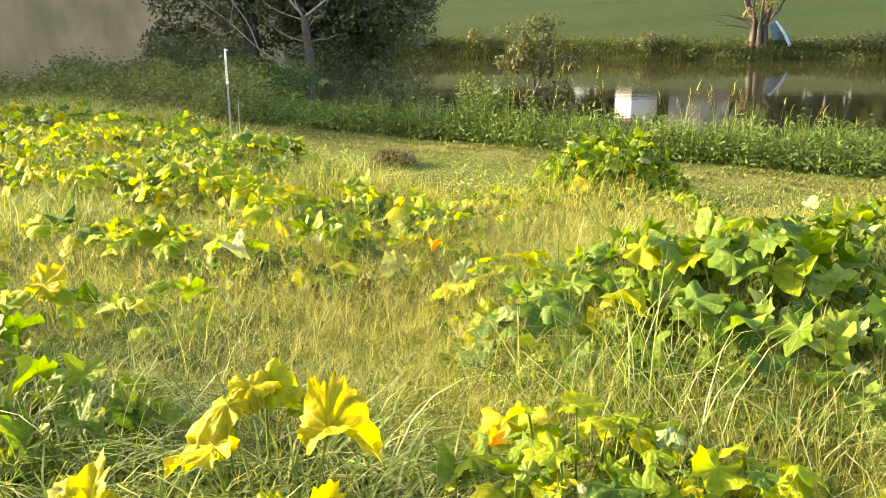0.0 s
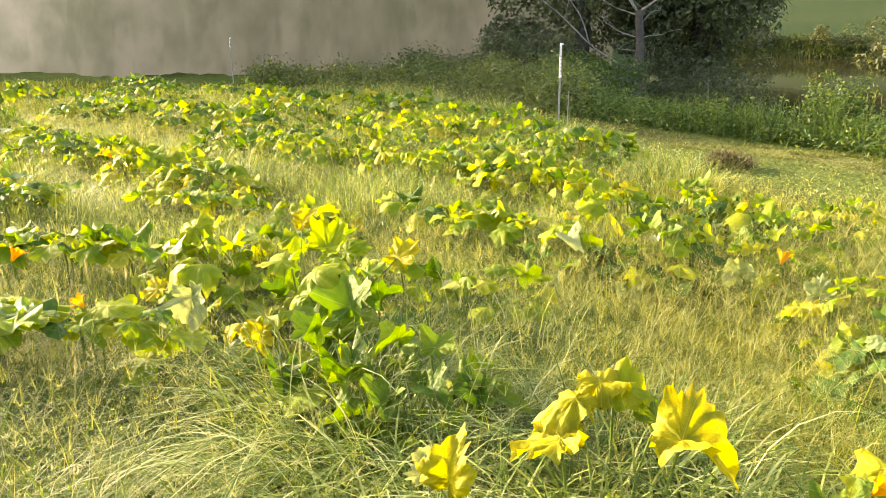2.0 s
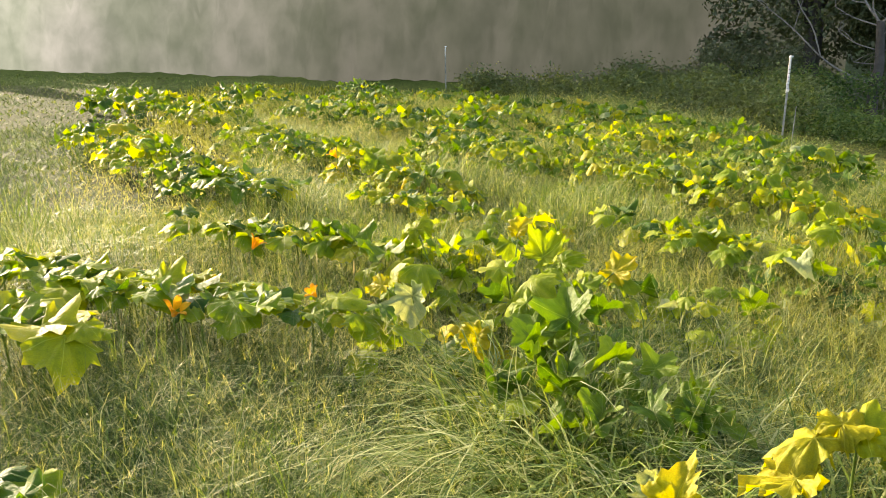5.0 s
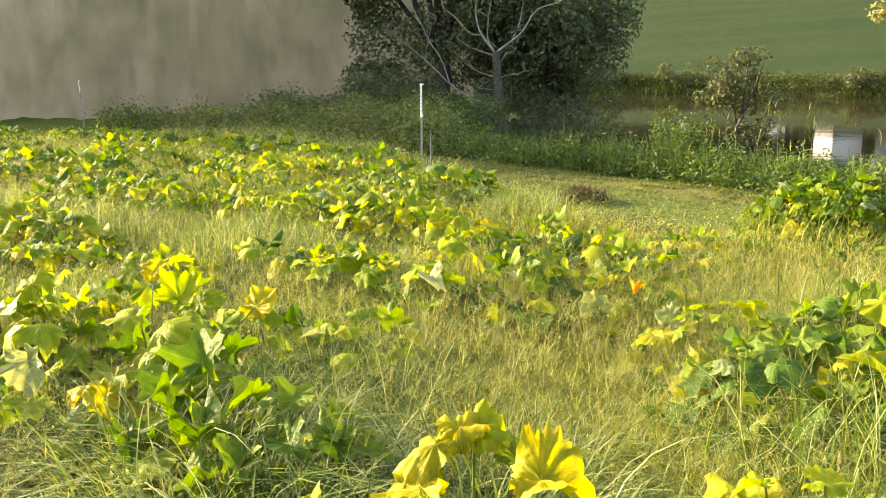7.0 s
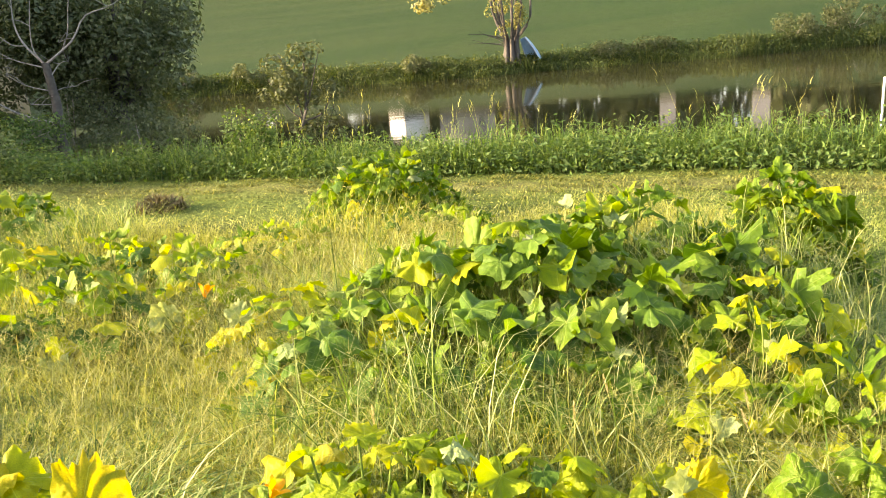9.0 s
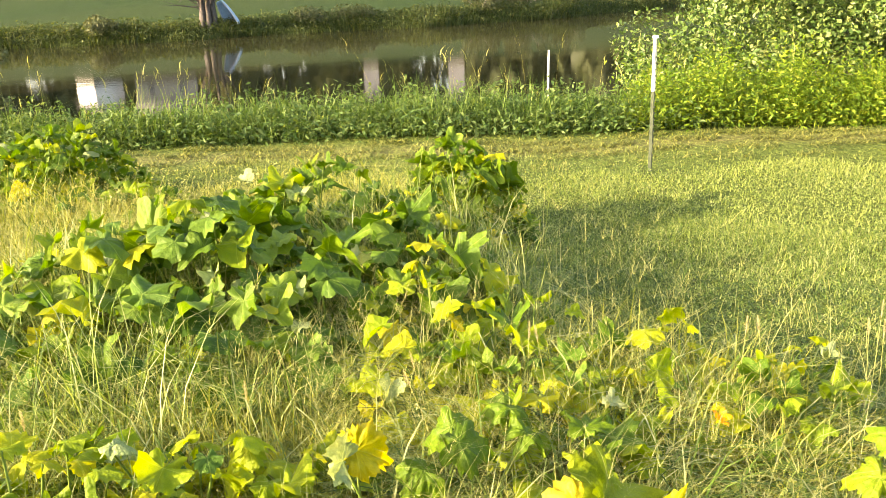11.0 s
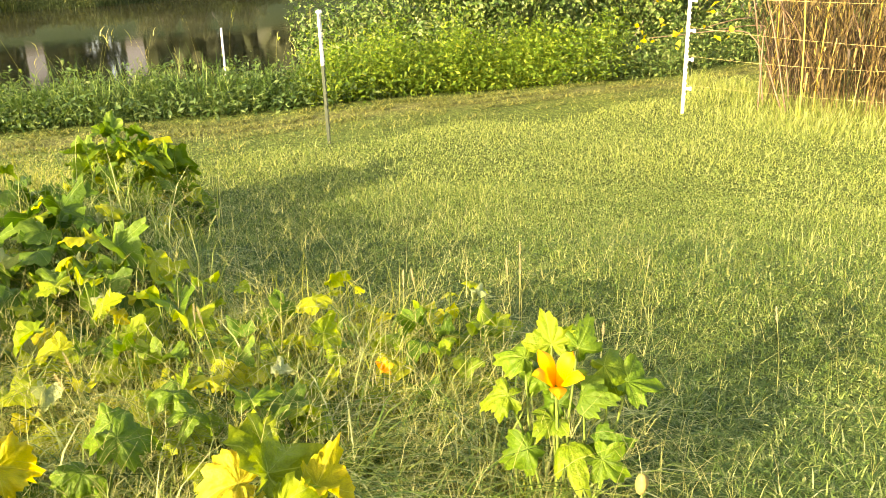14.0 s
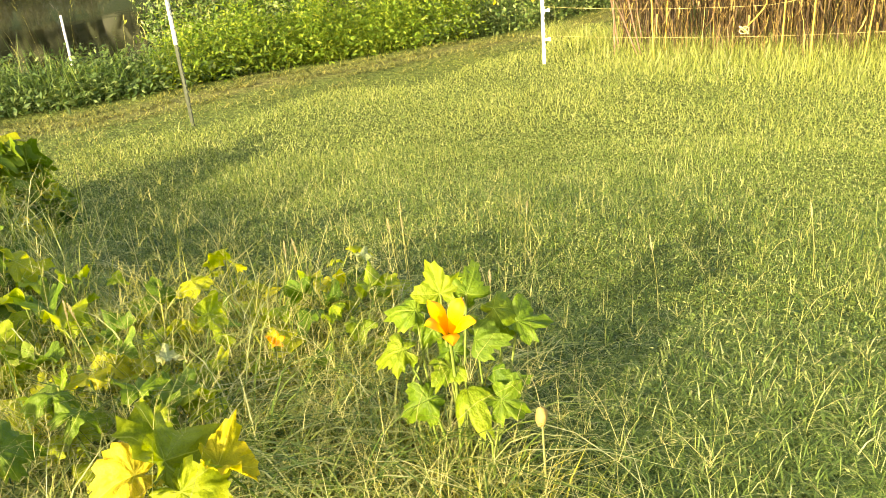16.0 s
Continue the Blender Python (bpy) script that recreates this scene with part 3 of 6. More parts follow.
for q, (x, y, rx, rz) in enumerate(((-2.3, 18.0, 1.1, 0.5), (-3.9, 18.8, 1.2, 0.35), (-0.9, 17.2, 1.0, 0.6), (-0.1, 16.4, 0.8, 0.6), (-5.6, 20.0, 1.4, 0.6), (-1.4, 20.5, 1.5, 1.2), (-3.0, 21.6, 1.5, 1.2))):
    bush(x, y, (rx, 0.8, rz), 26, 130, 0.36, 0.085, M_WEED if q < 4 else M_TREE_DARK, 120 + q, "low leafy bush under the trees at the pond corner", 0.0)
for q, (az, r, rx, rz) in enumerate(((27.3, 46.6, 0.9, 0.28), (30.2, 47.0, 1.1, 0.3), (38.6, 49.6, 1.4, 0.7), (40.4, 51.5, 1.3, 0.75), (41.8, 53, 1.5, 0.95), (44.5, 55, 1.4, 0.8), (-1.0, 48.2, 1.0, 0.5), (3.5, 47.5, 1.2, 0.5), (14.2, 44.8, 0.7, 0.35))):
    bush(*polar(az, r), (rx, 0.9, rz), 16, 70, 0.42, 0.16, M_FAR_TREE, 140 + q, "dark bush on the far shore among the reeds")

# vine-covered thicket at the right end of the pond bank
for q, (az, r, rx, ry, rz, n) in enumerate(((54.5, 14.2, 1.5, 1.5, 1.7, 34), (58.5, 14.0, 1.7, 1.5, 2.2, 44), (63, 14.4, 1.8, 1.6, 2.4, 48), (68, 15.0, 1.9, 1.6, 2.3, 48), (73, 15.8, 2.0, 1.6, 2.1, 44), (78, 17.0, 2.0, 1.6, 2.0, 40))):
    bush(r * math.sin(radians(az)), r * math.cos(radians(az)), (rx, ry, rz), n, 380, 0.55, 0.088, M_THICKET, 40 + q, "tall vine-covered green thicket with sunlit leaves")


def woods(name, label, places, per, leaf, radius, material, seed):
    """A far wood edge: clumps of leaves over the ground."""
    g = np.random.default_rng(seed)
    cs, ss = [], []
    for x, y, rx, rz, n in places:
        z = float(zland(x, y))
        c, s = lumps((x, y, z + rz * 0.95), (rx, rx * 0.7, rz), n, int(g.integers(1 << 30)))
        cs.append(c)
        ss.append(s)
    cs, ss = np.concatenate(cs), np.concatenate(ss)
    tagged(new(name, crown_mesh(name, cs, ss, per, radius, leaf, material, 0.9, seed, None, True, 0.75)), label, "woods", kind="stuff")


# Unseen trees added behind the backdrop, sized so their shadow reaches the bank.
woods("tall_wood", "unseen tall wood added on the sunrise side to shade the pond corner",
      [(-61.0 + 1.2 * k, 26.0 + 3.4 * k, 4.4, 10.5 + 0.5 * math.sin(5 * k), 40) for k in range(1, 3)], 110, 1.3, 2.2, M_FAR_TREE, 61)
woods("hill_wood", "distant tree line along the crest of the meadow",
      [(*polar(az, 172), 10.0, 11.5, 18) for az in range(-18, 100, 4)], 55, 3.6, 5.8, M_FAR_TREE, 63)


def glowing_backdrop():
    """Stand-in for the valley's far edge: lumpy tree masses, haze painted as emission."""
    m, nt, ns, bsdf, out = nodes_of("painted_haze_glow")
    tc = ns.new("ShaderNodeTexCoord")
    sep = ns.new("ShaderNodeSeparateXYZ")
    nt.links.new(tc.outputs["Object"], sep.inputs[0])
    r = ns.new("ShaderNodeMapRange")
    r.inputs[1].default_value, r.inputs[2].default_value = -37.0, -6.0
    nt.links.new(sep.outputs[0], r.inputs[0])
    # Haze tint glows brighter to the left and upwards, as glare would.
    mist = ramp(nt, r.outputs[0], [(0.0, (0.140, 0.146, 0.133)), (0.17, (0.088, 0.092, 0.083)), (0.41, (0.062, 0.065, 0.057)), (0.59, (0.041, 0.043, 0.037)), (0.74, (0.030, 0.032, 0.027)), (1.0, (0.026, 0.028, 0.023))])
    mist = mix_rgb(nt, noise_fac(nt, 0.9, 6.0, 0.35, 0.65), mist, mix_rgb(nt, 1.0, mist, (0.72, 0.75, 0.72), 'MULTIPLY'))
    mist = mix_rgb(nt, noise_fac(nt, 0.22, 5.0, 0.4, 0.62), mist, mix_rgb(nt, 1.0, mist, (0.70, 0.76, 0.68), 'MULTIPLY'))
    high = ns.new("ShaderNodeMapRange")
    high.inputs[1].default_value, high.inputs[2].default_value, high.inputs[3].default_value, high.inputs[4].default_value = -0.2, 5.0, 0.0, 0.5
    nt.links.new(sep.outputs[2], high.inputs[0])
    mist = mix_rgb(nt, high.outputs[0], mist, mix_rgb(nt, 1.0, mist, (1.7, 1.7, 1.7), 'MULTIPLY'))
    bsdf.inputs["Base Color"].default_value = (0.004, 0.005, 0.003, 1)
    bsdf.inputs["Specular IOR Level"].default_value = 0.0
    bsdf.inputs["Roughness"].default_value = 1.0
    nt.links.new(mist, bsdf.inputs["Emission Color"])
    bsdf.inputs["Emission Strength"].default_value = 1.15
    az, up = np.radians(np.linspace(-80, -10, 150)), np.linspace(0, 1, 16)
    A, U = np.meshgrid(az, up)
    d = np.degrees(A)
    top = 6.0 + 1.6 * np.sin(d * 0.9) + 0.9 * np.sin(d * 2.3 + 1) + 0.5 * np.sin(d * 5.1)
    # Radius fits the wall's foot to the ground line in the camera's view.
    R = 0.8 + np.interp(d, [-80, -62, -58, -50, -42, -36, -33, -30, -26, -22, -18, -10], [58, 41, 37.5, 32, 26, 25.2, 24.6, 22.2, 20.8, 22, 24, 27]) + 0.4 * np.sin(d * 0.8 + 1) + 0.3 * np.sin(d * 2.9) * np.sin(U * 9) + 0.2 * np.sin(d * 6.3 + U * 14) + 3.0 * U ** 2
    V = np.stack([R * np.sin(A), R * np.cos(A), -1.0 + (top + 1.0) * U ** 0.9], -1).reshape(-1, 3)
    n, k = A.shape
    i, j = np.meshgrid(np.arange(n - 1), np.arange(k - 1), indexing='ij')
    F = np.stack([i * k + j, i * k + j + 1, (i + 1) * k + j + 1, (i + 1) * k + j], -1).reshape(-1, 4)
    tagged(new("backdrop", np_mesh("backdrop", V, F, m, True)), "lumpy wooded backdrop glowing with painted haze", "backdrop", kind="structure")


glowing_backdrop()
woods("garden_side_wood", "trees behind the garden, away from the pond",
      [(*polar(az, 45), 6.0, 5.0, 10) for az in range(100, 246, 14)], 60, 0.9, 3.0, M_FAR_TREE, 64)


# ---- stuff: weeds and grasses ----
def weeds(name, label, places, height, material, leaf=0.08, per=16, seed=3, spread=0.16, simple=False):
    g = np.random.default_rng(seed)
    n = len(places)
    a = np.degrees(np.arctan2(places[:, 0], places[:, 1]))
    front = smooth(0.0, 0.9, np.hypot(places[:, 0], places[:, 1]) - bank_r(a))
    h = height * g.uniform(0.5, 1.25, n) * (0.55 + 0.5 * front) * (1 + 0.22 * np.sin(a * 1.3) + 0.18 * np.sin(a * 3.1 + 1))
    z = zland(places[:, 0], places[:, 1])
    base = np.column_stack([places, z])
    tip = base + np.column_stack([g.normal(0, 0.12, n) * h, g.normal(0, 0.12, n) * h, h])
    s = g.uniform(0.15, 1.05, (n, per))
    P = base[:, None] + (tip - base)[:, None] * s[..., None] + g.normal(0, 1, (n, per, 3)) * np.array([spread, spread, 0.05])
    N = g.normal(size=(n * per, 3)) * 0.6 + np.array([0, 0, 0.9])
    L1 = leaflets(P.reshape(-1, 3), N, leaf * g.uniform(0.6, 1.5, n * per), 0.42, 0.25, simple)
    d = tip - base
    L2 = blades(base, h, np.full(n, 0.010), np.hypot(d[:, 0], d[:, 1]) / h, np.arctan2(d[:, 1], d[:, 0]), 2, 0.1)
    tagged(new(name, np_mesh(name, *joined([L1, L2]), material)), label, "weeds", kind="stuff")


def scatter(n, az0, az1, d0, d1, seed, beyond=bank_r):
    g = np.random.default_rng(seed)
    az = g.uniform(az0, az1, n)
    r = beyond(az) + g.uniform(d0, d1, n)
    return np.column_stack([r * np.sin(np.radians(az)), r * np.cos(np.radians(az))])


weeds("bank_weeds", "dense green weeds along the near pond bank", scatter(5600, -14, 54, 0.05, 2.4, 31), 0.38, M_WEED, 0.066, 15, 3, 0.15, True)
# Sunlit and shaded weeds are told apart by leaf colour.
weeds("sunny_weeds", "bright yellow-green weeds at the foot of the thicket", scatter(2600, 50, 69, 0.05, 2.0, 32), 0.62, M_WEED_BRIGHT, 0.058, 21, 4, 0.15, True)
weeds("thicket_weeds", "green weeds in a darker tone at the foot of the thicket", scatter(1300, 66, 84, 0.05, 1.8, 34), 0.5, M_THICKET, 0.06, 18, 6, 0.15, True)
weeds("far_slope_weeds", "low weeds with a painted hazy tint before the glowing backdrop", scatter(520, -34, -24, 0.1, 1.4, 42), 0.42, M_WEED_SLOPE, 0.09, 15, 9, 0.22, True)
weeds("slope_weeds", "rank weeds on the rough slope beyond the lawn", scatter(1900, -25, -12, 0.1, 4.5, 33), 0.46, M_WEED_SLOPE, 0.09, 15, 5, 0.22, True)


def far_reeds():
    g = np.random.default_rng(35)
    n = 14000
    az = g.uniform(-8, 66, n)
    r = shore_r(az) + 0.45 + g.uniform(0, 1, n) ** 1.5 * 2.4
    x, y = r * np.sin(np.radians(az)), r * np.cos(np.radians(az))
    tall = 0.45 + 0.55 * np.clip(np.sin(az * 0.9) + np.sin(az * 2.3 + 1) * 0.7, -0.6, 1.4) * 0.6 + 0.25 * smooth(24, 40, az)
    h = np.clip(tall, 0.25, 1.3) * g.uniform(0.25, 0.75, n)
    V = blades(np.column_stack([x, y, zland(x, y)]), h, np.full(n, 0.045), g.uniform(0, 1.1, n), g.uniform(0, 6.28, n), 2, 0.5)
    tagged(new("far_bank_reeds", np_mesh("far_bank_reeds", *V, M_REED)), "strip of reeds and rank grass along the far shore", "reeds", kind="stuff")


far_reeds()
weeds("far_shore_weeds", "dark leafy weeds among the reeds of the far shore", scatter(2200, -8, 66, 0.6, 3.0, 43, shore_r), 0.32, M_REED, 0.15, 14, 8, 0.28, True)


def in_garden(x, y):
    """1 inside the overgrown vegetable plot, 0 on the lawn."""
    edge = 2.42 - 0.75 * (1 - smooth(0.6, 1.2, y)) + 0.35 * np.sin(1.5 * y + 0.5) + np.clip(y - 3.2, 0, 2.0) * 0.55 - np.clip(y - 5.5, 0, 9) * 0.62
    a = 1 - smooth(-0.25, 0.3, x - edge)
    r, az = np.hypot(x, y), np.degrees(np.arctan2(x, y))
    end = np.interp(az, [-24, -18, -12, -2, 5, 14], [-1.0, -2.2, -4.2, -4.6, -4.0, -2.6])
    a = a * (1 - smooth(-0.4, 0.4, r - bank_r(az) - end))
    left = -(3.0 + 1.02 * np.clip(y, 0, 40)) - 0.9
    return a * smooth(-0.6, 0.6, x - left)


def grass_field(name, label, n, rmin, rmax, az0, az1, keep, h, w, lean, segs, material, seed, droop=0.6, power=0.5, bend=1.7):
    g = np.random.default_rng(seed)
    az = np.radians(g.uniform(az0, az1, n))
    r = (rmin ** (1 / power) + g.uniform(0, 1, n) * (rmax ** (1 / power) - rmin ** (1 / power))) ** power
    x, y = r * np.sin(az), r * np.cos(az)
    k = g.uniform(0, 1, n) < keep(x, y)
    x, y = x[k], y[k]
    n = len(x)
    patch = 0.8 + 0.35 * np.sin(2.1 * x + 1.3 * y) * np.sin(1.7 * y - 0.9 * x + 1)
    hh = h * g.uniform(0.45, 1.3, n) * patch
    V = blades(np.column_stack([x, y, zland(x, y) - 0.005]), hh, w * g.uniform(0.6, 1.3, n), lean * g.uniform(0.2, 1.6, n), g.uniform(0, 6.2832, n), segs, droop, bend)
    tagged(new(name, np_mesh(name, *V, material)), label, "grass", kind="stuff")


def lawn_zone(x, y):
    r, az = np.hypot(x, y), np.degrees(np.arctan2(x, y))
    return (1 - in_garden(x, y)) * (r < bank_r(az))


def mown(x, y):
    """1 on the strip mown along the bank's foot, widened leftwards for painted shade."""
    r, az = np.hypot(x, y), np.degrees(np.arctan2(x, y))
    start = np.interp(az, [2, 14], [-4.3, -2.3])
    return smooth(-0.2, 0.2, r - bank_r(az) - start + 0.25 * np.sin(az * 0.5)) * (1 - smooth(70, 82, az))


def plot_core(x, y):
    return in_garden(x, y) * 0.9


def golden(x, y):
    """The dry sunny strip in the middle of the plot."""
    west = -1.6 + 1.9 * (1 - smooth(2.3, 3.1, y))
    return in_garden(x, y) * smooth(0.0, 1.0, x - west + 0.2 * np.sin(3 * y)) * (1 - 0.5 * smooth(1.6, 2.2, x) * (1 - smooth(1.8, 2.4, y)))


def dewy(x, y):
    return in_garden(x, y) - golden(x, y)


grass_field("golden_grass", "fine pale crabgrass going to seed between the squash plants", 160000, 1.1, 4.8, -50, 80, golden, 0.27, 0.0054, 0.95, 2, M_GRASS_TALL, 71, 0.8)
grass_field("dewy_grass", "long grey-green dewy grass between the squash plants", 120000, 1.1, 5.0, -78, 60, dewy, 0.31, 0.0050, 1.3, 3, M_GRASS_DIM, 70, 1.2, 0.5, 2.3)
grass_field("garden_grass_green", "green weedy grass low between the squash plants", 36000, 1.1, 5.0, -74, 108, in_garden, 0.13, 0.008, 1.7, 2, M_GRASS_GREEN, 72)
grass_field("arching_grass", "long arching grass blades over the squash leaves", 32000, 1.2, 6.0, -74, 108, lambda x, y: plot_core(x, y) * (x > -1.5), 0.46, 0.0048, 1.2, 4, M_GRASS_DEW, 79, 1.5, 0.5, 2.2)
grass_field("overgrown_grass", "tall pale grass growing up through the dense squash plants", 90000, 2.6, 8.2, -5, 45, lambda x, y: np.maximum(np.exp(-((x - 1.65) / 1.15) ** 4 - ((y - 3.6) / 0.95) ** 4), 0.12 * np.exp(-((x - 1.55) / 0.7) ** 4 - ((y - 7.2) / 0.7) ** 4)), 0.68, 0.0052, 0.8, 4, M_GRASS_DEW, 91, 1.35, 0.5, 2.4)
grass_field("arching_wet_grass", "dewy arching grass blades between the squash rows", 30000, 1.2, 6.0, -76, 0, lambda x, y: plot_core(x, y) * (x <= -1.5), 0.48, 0.0046, 1.1, 4, M_GRASS_DEW, 87, 1.5, 0.5, 2.2)
grass_field("garden_grass_far", "dry-tipped grass in the far rows of the plot", 150000, 4.6, 13.5, -40, 40, golden, 0.50, 0.0060, 1.2, 2, M_GRASS_TALL, 73, 1.2, 0.5, 2.2)
grass_field("dewy_grass_far", "grey-green dewy grass between the far squash rows", 70000, 4.6, 8.4, -74, 0, dewy, 0.52, 0.0060, 1.0, 2, M_GRASS_DEW, 90, 1.2, 0.5, 2.2)
grass_field("seeding_grass_back", "pale seeding grass over the back rows of the plot", 190000, 7.6, 18.0, -50, -4, in_garden, 0.50, 0.008, 1.2, 2, M_GRASS_DEW, 99)
grass_field("garden_grass_back", "rough grass at the far corner of the plot", 36000, 13, 27, -66, -12, in_garden, 0.22, 0.03, 1.0, 2, M_GRASS_TALL, 74)
grass_field("lawn_near", "dewy lawn grass with broad curved blades", 78000, 1.0, 3.4, 16, 112, lawn_zone, 0.10, 0.0058, 1.5, 3, M_GRASS_DIM, 75, 1.1, 0.5, 2.0)
grass_field("lawn_middle", "dewy upright lawn grass", 230000, 3.2, 6.2, 16, 112, lawn_zone, 0.062, 0.0043, 1.1, 1, M_GRASS_DEW, 92, 0.9)
grass_field("lawn_stalks", "thin yellow-green stalks standing over the lawn", 6500, 1.6, 9.0, 20, 112, lawn_zone, 0.15, 0.0028, 0.6, 2, M_GRASS_LAWN, 93, 0.8)
grass_field("lawn_coarse", "coarse green blades in the long lawn", 15000, 1.0, 5.0, 25, 110, lawn_zone, 0.10, 0.0055, 2.2, 3, M_GRASS_GREEN, 78, 1.3)
grass_field("lawn_far", "mown lawn sloping to the pond bank", 330000, 5.8, 12.5, -18, 110, lambda x, y: lawn_zone(x, y) * (1 - mown(x, y)), 0.055, 0.0085, 1.1, 1, M_GRASS_LAWN, 76)
grass_field("lawn_mown", "close-mown grass strip along the pond bank", 130000, 7.0, 16.0, -20, 90, lambda x, y: lawn_zone(x, y) * mown(x, y), 0.028, 0.012, 1.6, 1, M_GRASS_MOWN, 97)
grass_field("grass_behind", "rough grass behind and round the standpoint", 16000, 0.2, 9.0, 100, 290, lambda x, y: np.ones_like(x), 0.14, 0.012, 1.3, 1, M_GRASS_LAWN, 85)
grass_field("grass_underfoot", "trodden grass at the standpoint", 9000, 0.1, 1.4, -80, 115, lambda x, y: np.ones_like(x), 0.12, 0.009, 1.8, 2, M_GRASS_LAWN, 86)
grass_field("lawn_left", "lawn strip beyond the plot", 52000, 12, 40, -78, -10, lawn_zone, 0.08, 0.04, 1.0, 1, M_GRASS_DIM, 77)
grass_field("lawn_sunrise_side", "rough dewy grass on the sunrise side of the plot", 60000, 4.0, 18, -90, -46, lawn_zone, 0.15, 0.014, 1.2, 1, M_GRASS_DIM, 98)


def low_leaves(name, label, n, az0, az1, rmax, keep, high, seed):
    """Small flat leaves of clover and crabgrass that fill the sward."""
    g = np.random.default_rng(seed)
    az = np.radians(g.uniform(az0, az1, n))
    r = np.sqrt(g.uniform(1.2 ** 2, rmax ** 2, n))
    x, y = r * np.sin(az), r * np.cos(az)
    k = g.uniform(0, 1, n) < keep(x, y) * (1 - smooth(rmax - 4, rmax, r)) * (0.6 + 0.4 * np.sin(2.3 * x + 1) * np.sin(1.9 * y + 0.7 * x))
    x, y, r = x[k], y[k], r[k]
    n = len(x)
    P = np.column_stack([x, y, zland(x, y) + g.uniform(0.012, high, n)])
    N = g.normal(size=(n, 3)) * 0.6 + np.array([0, 0, 1.0])
    V = leaflets(P, N, (0.011 + 0.0011 * r) * g.uniform(0.6, 1.5, n), 0.4, 0.2, True)
    tagged(new(name, np_mesh(name, *V, M_LAWN_WEED)), label, "weeds", kind="stuff")


low_leaves("lawn_weeds", "low dewy clover and crabgrass leaves in the lawn", 270000, 12, 112, 9.5, lawn_zone, 0.065, 88)
low_leaves("plot_weeds", "low dewy weeds between the squash rows", 90000, -78, 5, 7.5, dewy, 0.16, 89)


def spikelets(name, label, n, rmin, rmax, az0, az1, keep, low, high, size, material, seed):
    """Tiny seed grains and leaf tips that stand in the upper layer of the grass."""
    g = np.random.default_rng(seed)
    az = np.radians(g.uniform(az0, az1, n))
    r = np.sqrt(g.uniform(rmin ** 2, rmax ** 2, n))
    x, y = r * np.sin(az), r * np.cos(az)
    k = g.uniform(0, 1, n) < keep(x, y) * (0.65 + 0.35 * np.sin(3.1 * x + 1.2 * y) * np.sin(2.3 * y - 1.1 * x))
    x, y, r = x[k], y[k], r[k]
    n = len(x)
    P = np.column_stack([x, y, zland(x, y) + low + (high - low) * g.uniform(0, 1, n) ** 1.6])
    N = g.normal(size=(n, 3)) + np.array([0, 0, 0.3])
    V = leaflets(P, N, (size + 0.0007 * r) * g.uniform(0.6, 1.6, n), 0.33, 0.2, True)
    tagged(new(name, np_mesh(name, *V, material)), label, "grass", kind="stuff")


spikelets("grass_spikelets", "fine pale seed grains over the dry grass", 90000, 1.3, 6.5, -74, 60, golden, 0.10, 0.34, 0.011, M_SEED, 94)
spikelets("dewy_spikelets", "small dewy leaf tips and seed grains over the wet grass", 130000, 1.3, 7.0, -78, 0, dewy, 0.08, 0.30, 0.012, M_GRASS_DEW, 95)
spikelets("far_spikelets", "straw-coloured seed grains over the far rows", 130000, 5.5, 17.0, -60, 30, in_garden, 0.12, 0.50, 0.017, M_SEED, 96)


def grass_clump(x, y, radius, n, h, w, seed, material):
    """A tussock of broad arching blades."""
    g = np.random.default_rng(seed)
    a, r = g.uniform(0, 6.283, n), radius * np.sqrt(g.uniform(0, 1, n))
    px, py = x + r * np.cos(a), y + r * np.sin(a)
    out = a + g.normal(0, 0.8, n)
    V = blades(np.column_stack([px, py, zland(px, py)]), h * g.uniform(0.5, 1.2, n), w * g.uniform(0.6, 1.3, n), g.uniform(0.5, 1.8, n), out, 6, 1.6, 2.2)
    tagged(new("grass_tussock", np_mesh("grass_tussock", *V, material)), "tussock of long arching pale green grass", "grass", kind="stuff")


TUSSOCKS = [(-1.25, 2.50, 0.42, 800, 0.52), (-1.05, 2.05, 0.35, 420, 0.36), (-1.75, 2.30, 0.35, 420, 0.36), (-0.15, 2.30, 0.3, 320, 0.34), (-0.32, 1.95, 0.3, 340, 0.62),
            (-0.62, 1.98, 0.3, 340, 0.62), (0.05, 2.05, 0.3, 260, 0.6), (-0.95, 1.85, 0.35, 320, 0.6), (-0.45, 2.2, 0.35, 420, 0.60), (-0.2, 2.15, 0.3, 300, 0.55),
            (-0.8, 2.25, 0.3, 320, 0.58), (-0.5, 2.5, 0.4, 300, 0.7), (2.3, 1.55, 0.4, 380, 0.60), (1.95, 1.95, 0.4, 380, 0.60)]
